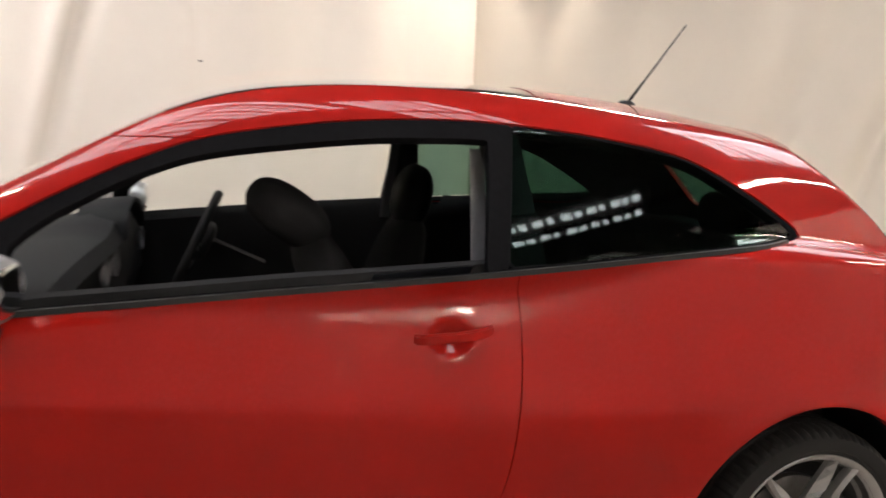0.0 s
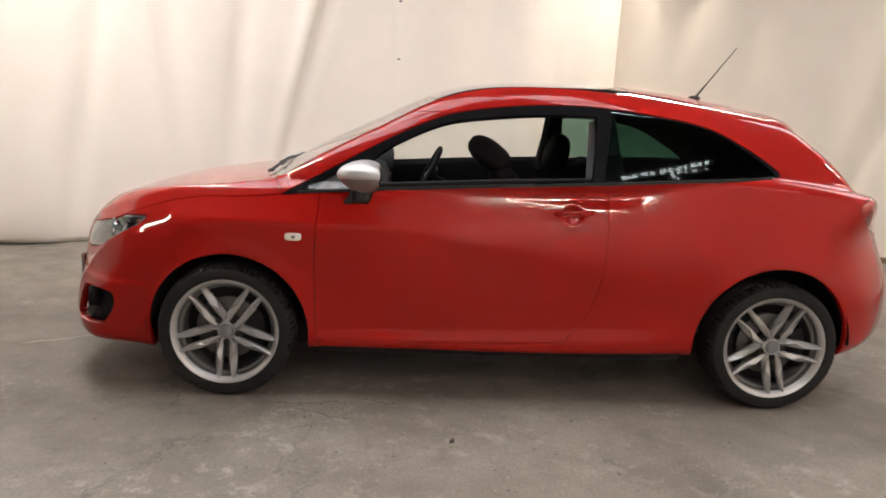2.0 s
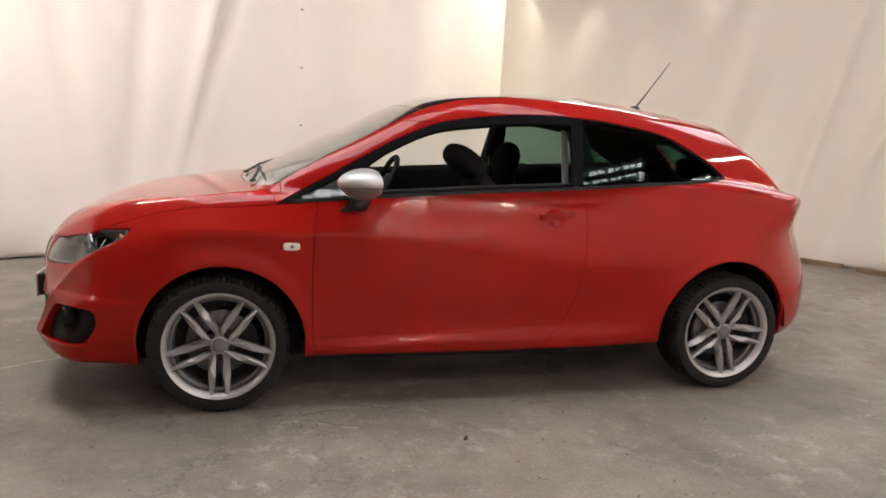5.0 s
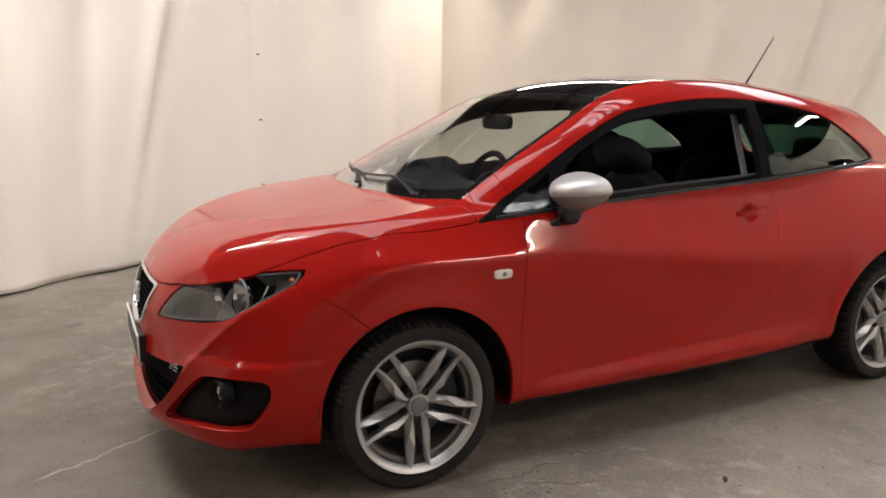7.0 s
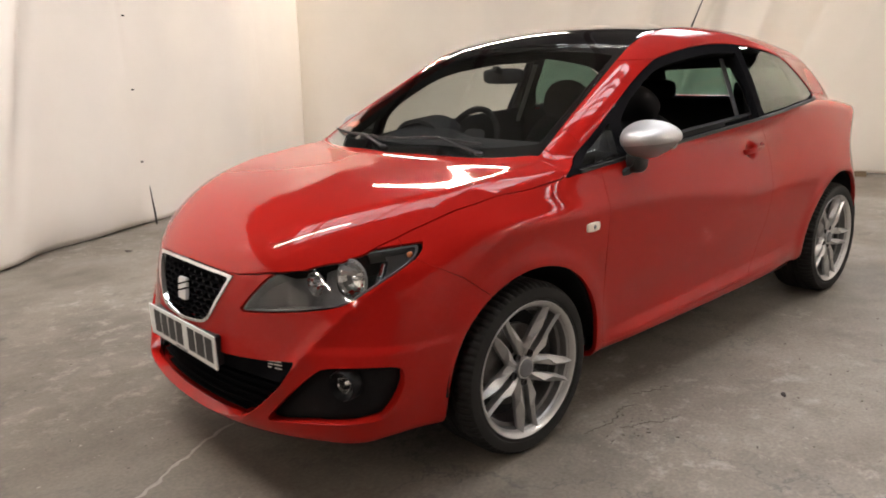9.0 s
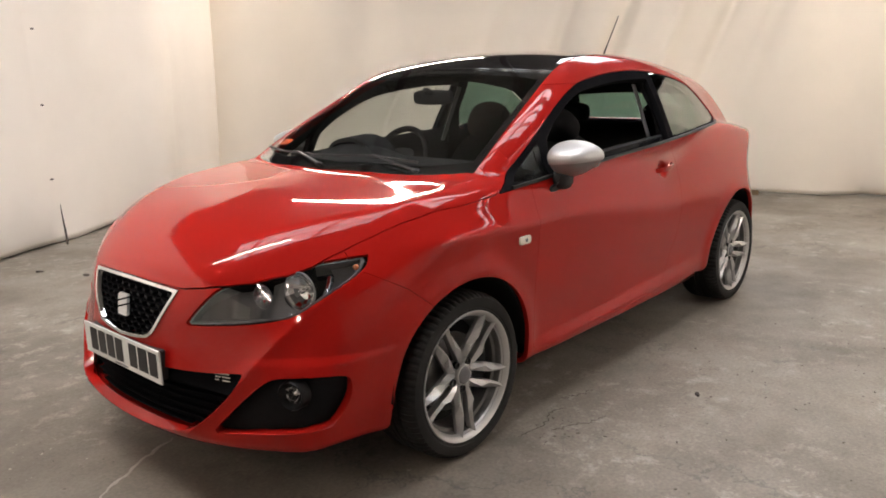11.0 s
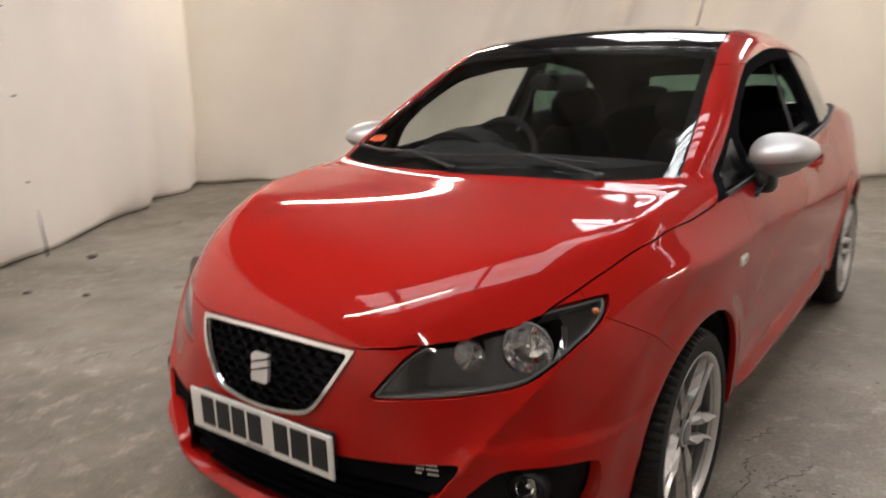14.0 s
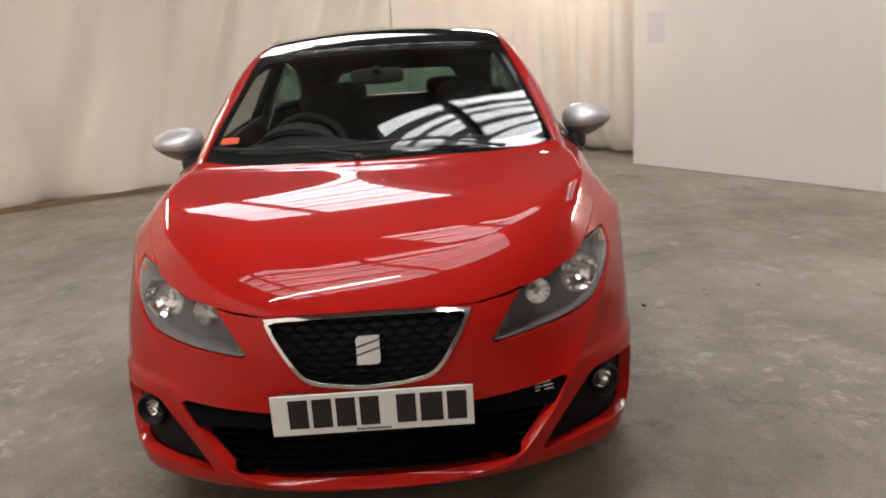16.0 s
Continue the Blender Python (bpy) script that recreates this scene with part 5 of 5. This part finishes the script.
for k, (a, b) in enumerate((((4.75, -2.6), (5.10, -0.9)), ((5.13, -0.75), (5.20, 1.6)))):
    bm = bmesh.new()
    beam(bm, room(a[0] - 0.01, a[1], 0.026), room(b[0] - 0.01, b[1], 0.026), 0.05, 0.052)
    tagged(part("floor_batten", bm, WOOD, smooth=False), "brown timber batten on the floor under the sheet", "batten", "floor battens")
# rail above the sheets
for k, (a, b) in enumerate((((-9.7, 3.98), (5.3, 3.92)), ((5.28, 3.95), (5.1, -1.0)), ((5.1, -1.0), (4.5, -3.9)))):
    bm = bmesh.new()
    beam(bm, room(*a, 3.04), room(*b, 3.04), 0.06, 0.08)
    tagged(part("curtain_rail", bm, BEAM, smooth=False), kind="structure")

# roof: dark sheet with bands of skylights, beams across them
ROOF_Z = 5.6
BANDS = ((-2.7, -0.3, -1.2, 4.3), (-0.1, 1.25, -3.2, -0.4), (5.0, 8.4, -4.3, -0.6), (-0.7, 2.3, -7.0, -6.2))
slab("ceiling", quad(-10, -10, 11, 9), ROOF_Z + 0.08, ROOF_Z + 0.12, ROOF)
for u0, u1, v0, v1 in BANDS:
    n = round((u1 - u0) / 0.27)
    w = (u1 - u0) / n
    for k in range(n):
        slab("skylight", quad(u0 + k * w + 0.03, v0, u0 + (k + 1) * w - (0.03, 0.09, 0.05, 0.13)[k % 4], v1), ROOF_Z + 0.02, ROOF_Z + 0.03, DAYLIGHT)
for v in (-8.92, -6.47, -4.02, -1.57, 0.88, 3.33, 5.78, 8.23):
    bm = bmesh.new()
    beam(bm, room(-10, v, ROOF_Z - 0.09), room(11, v, ROOF_Z - 0.09), 0.13, 0.17)
    tagged(part("roof_beam", bm, BEAM, smooth=False), kind="structure")


# tube lamps hung over the bay, one an added fill for the back sheet
def tube_lamp(u0, v0, u1, v1, z):
    a, b = room(u0, v0, z), room(u1, v1, z)
    ob = tagged(empty("tube_lamp", Matrix.Translation((a + b) / 2)), "white batten lamp with one lit tube", "lamp", "tube lamps")
    d = (b - a) / 2
    bm = bmesh.new()
    beam(bm, -d + Vector((0, 0, 0.045)), d + Vector((0, 0, 0.045)), 0.07, 0.04)
    part("lamp_body", bm, LAMP_BODY, ob, smooth=False)
    bm = bmesh.new()
    n = 12
    side = d.cross(Vector((0, 0, 1))).normalized()
    rings = [[bm.verts.new(c + side * 0.019 * math.cos(t) + Vector((0, 0, 0.019 * math.sin(t)))) for t in (2 * math.pi * i / n for i in range(n))] for c in (-d * 0.98, d * 0.98)]
    for i in range(n):
        bm.faces.new((rings[0][i], rings[0][(i + 1) % n], rings[1][(i + 1) % n], rings[1][i]))
    bm.faces.new(rings[0])
    bm.faces.new(rings[1][::-1])
    part("tube", bm, TUBE, ob, "glowing tube")
    for s in (-0.8, 0.8):
        bm = bmesh.new()
        beam(bm, d * s + Vector((0, 0, 0.06)), d * s + Vector((0, 0, ROOF_Z - z)), 0.008, 0.008, up=(1, 0, 0))
        part("hanger", bm, BEAM, ob, smooth=False)
    return ob


for lamp in TUBES:
    tube_lamp(*lamp)

# small things: eyelets and tear in the sheet, scraps on the floor, notice on the partition
for z in (0.57, 1.18, 1.78, 2.37):
    c = room(1.82, 3.86, z)
    bm = bmesh.new()
    rings = []
    for i in range(16):
        a = 2 * math.pi * i / 16
        rings.append([bm.verts.new(((0.020 + 0.006 * math.cos(q)) * math.cos(a), 0.006 * math.sin(q), (0.012 + 0.006 * math.cos(q)) * math.sin(a))) for q in (2 * math.pi * j / 6 for j in range(6))])
    for i in range(16):
        for j in range(6):
            bm.faces.new((rings[i][j], rings[(i + 1) % 16][j], rings[(i + 1) % 16][(j + 1) % 6], rings[i][(j + 1) % 6]))
    beam(bm, (-0.02, -0.004, 0.002), (0.024, -0.004, -0.004), 0.006, 0.004)
    ob = tagged(part("curtain_hook", bm, SCRAP), "dark wire hook that closes the sheet", "hook", "curtain hooks")
    ob.matrix_world = room_pose(1.82, 3.835, z) @ Matrix.Diagonal((0.75, 0.75, 0.45, 1))
bm = bmesh.new()
TEAR = outline([(-0.004, 0.36), (0.010, 0.24), (0.030, 0.12), (0.034, 0.02), (0.012, 0.012), (0.006, 0.12), (-0.004, 0.25)], n=4)
prism(bm, TEAR, lambda u, v, w: Vector((u, w, v)), 0.003)
ob = tagged(part("curtain_tear", bm, SCRAP, smooth=False), kind="structure")
ob.matrix_world = room_pose(1.84, 3.80, 0.0)
rnd = random.Random(5)
for x, y, r in ((-0.38, 3.89, 0.060), (-1.10, 3.36, 0.022), (-0.93, 2.97, 0.028), (-0.245, -1.227, 0.015), (-0.05, -1.9, 0.007)):
    bm = bmesh.new()
    poly = [(r * rnd.uniform(0.55, 1.2) * math.cos(a), 0.6 * r * rnd.uniform(0.55, 1.2) * math.sin(a)) for a in (2 * math.pi * k / 9 for k in range(9))]
    prism(bm, poly, lambda u, v, w: Vector((u, v, w + 0.004 * math.sin(60 * u) * (w > 0))), 0.010)
    ob = tagged(part("floor_scrap", bm, SCRAP, smooth=False), "dark crumpled scrap lying on the concrete", "scrap", "floor scraps")
    ob.matrix_world = Matrix.Translation((x, y, 0.0)) @ Matrix.Rotation(rnd.uniform(0, 3), 4, "Z")
bm = bmesh.new()
box(bm, (-0.105, -0.002, -0.148), (0.105, 0.0, 0.148))
ob = part("wall_notice", bm, PAPER, smooth=False)
tagged(ob, "pale paper notice fixed to the partition", "notice")
ob.matrix_world = room_pose(NOTICE_U, -4.206, NOTICE_Z, 180)

# worn floor: flakes of pale skin and chips of dirt lying in patches, a crack by the front wheel, a pale scratch
FLAKE = material("pale_flake", (0.29, 0.265, 0.23), rough=0.8, grain=0.2, scale=30)
CHIP = material("dirt_chip", (0.085, 0.072, 0.060), rough=0.85, grain=0.3, scale=40)


def litter(name, mat, patches, size, seed, label):
    rnd = random.Random(seed)
    verts, faces = [], []
    for px, py, spread, count in patches:
        for _ in range(count):
            x, y = px + rnd.gauss(0, spread), py + rnd.gauss(0, spread * 0.7)
            r, turn, flat = size * rnd.uniform(0.3, 1.0) ** 2, rnd.uniform(0, math.pi), rnd.uniform(0.25, 0.7)
            n, top = rnd.randint(5, 8), rnd.uniform(0.0012, 0.003)
            ring = []
            for k in range(n):
                a, q = 2 * math.pi * k / n, r * rnd.uniform(0.6, 1.25)
                u, v = q * math.cos(a), q * flat * math.sin(a)
                ring.append((x + u * math.cos(turn) - v * math.sin(turn), y + u * math.sin(turn) + v * math.cos(turn)))
            s = len(verts)
            verts += [(*p, 0.0003) for p in ring] + [(x + (p[0] - x) * 0.9, y + (p[1] - y) * 0.9, top) for p in ring]
            faces += [tuple(range(s + n, s + 2 * n))] + [(s + k, s + (k + 1) % n, s + n + (k + 1) % n, s + n + k) for k in range(n)]
    return tagged(link_mesh(name, verts, faces, mat, None, label, smooth=False), kind="stuff")


litter("floor_flakes", FLAKE, [(-0.95, -1.05, 0.12, 60), (0.35, -1.0, 0.13, 45), (0.75, -1.45, 0.16, 50), (0.05, -1.45, 0.13, 40), (-0.45, -1.35, 0.20, 40), (0.3, -1.9, 0.3, 40), (-0.6, -1.9, 0.3, 30), (-2.0, -1.0, 0.3, 30), (-2.4, 0.4, 0.2, 30)], 0.009, 21, "pale flakes of worn concrete skin")
litter("floor_chips", CHIP, [(-0.85, -0.95, 0.09, 40), (-0.2, -1.2, 0.35, 30), (0.4, -1.7, 0.4, 35), (-1.2, -1.6, 0.4, 30), (-2.2, -1.3, 0.4, 30), (-2.5, 0.3, 0.3, 30), (1.2, -1.4, 0.3, 20), (-1.8, 1.4, 0.5, 20)], 0.008, 22, "dark chips of dirt and rubber on concrete")


def scratch(name, a, b, width, mat, seed, label):
    rnd = random.Random(seed)
    n = 26
    d = Vector((b[0] - a[0], b[1] - a[1], 0))
    side = Vector((-d.y, d.x, 0)).normalized()
    drift, pts = 0.0, []
    for k in range(n + 1):
        drift = drift * 0.85 + rnd.uniform(-1, 1) * 0.012
        pts.append(Vector((*a, 0)) + d * (k / n) + side * drift)
    verts, faces = [], []
    for k, p in enumerate(pts):
        w = width * rnd.uniform(0.3, 1.0) * min(1, k / 3 + 0.1, (n - k) / 3 + 0.1)
        verts += [tuple(p - side * w + Vector((0, 0, 0.0005))), tuple(p + Vector((0, 0, 0.002))), tuple(p + side * w + Vector((0, 0, 0.0005)))]
    for k in range(n):
        for j in (0, 1):
            s = 3 * k + j
            faces.append((s, s + 3, s + 4, s + 1))
    tagged(link_mesh(name, verts, faces, mat, None, label), kind="structure")


scratch("floor_scratch", (-2.45, -0.17), (-1.85, 0.15), 0.010, FLAKE, 3, "pale scratch in the concrete floor")
for k, (a, b) in enumerate((((-1.02, -0.86), (-0.70, -0.84)), ((-0.90, -0.93), (-0.66, -1.02)), ((-0.62, -0.80), (-0.46, -0.86)))):
    scratch("floor_crack", a, b, 0.0035, CHIP, 7 + k, "dark ragged crack in the concrete floor")
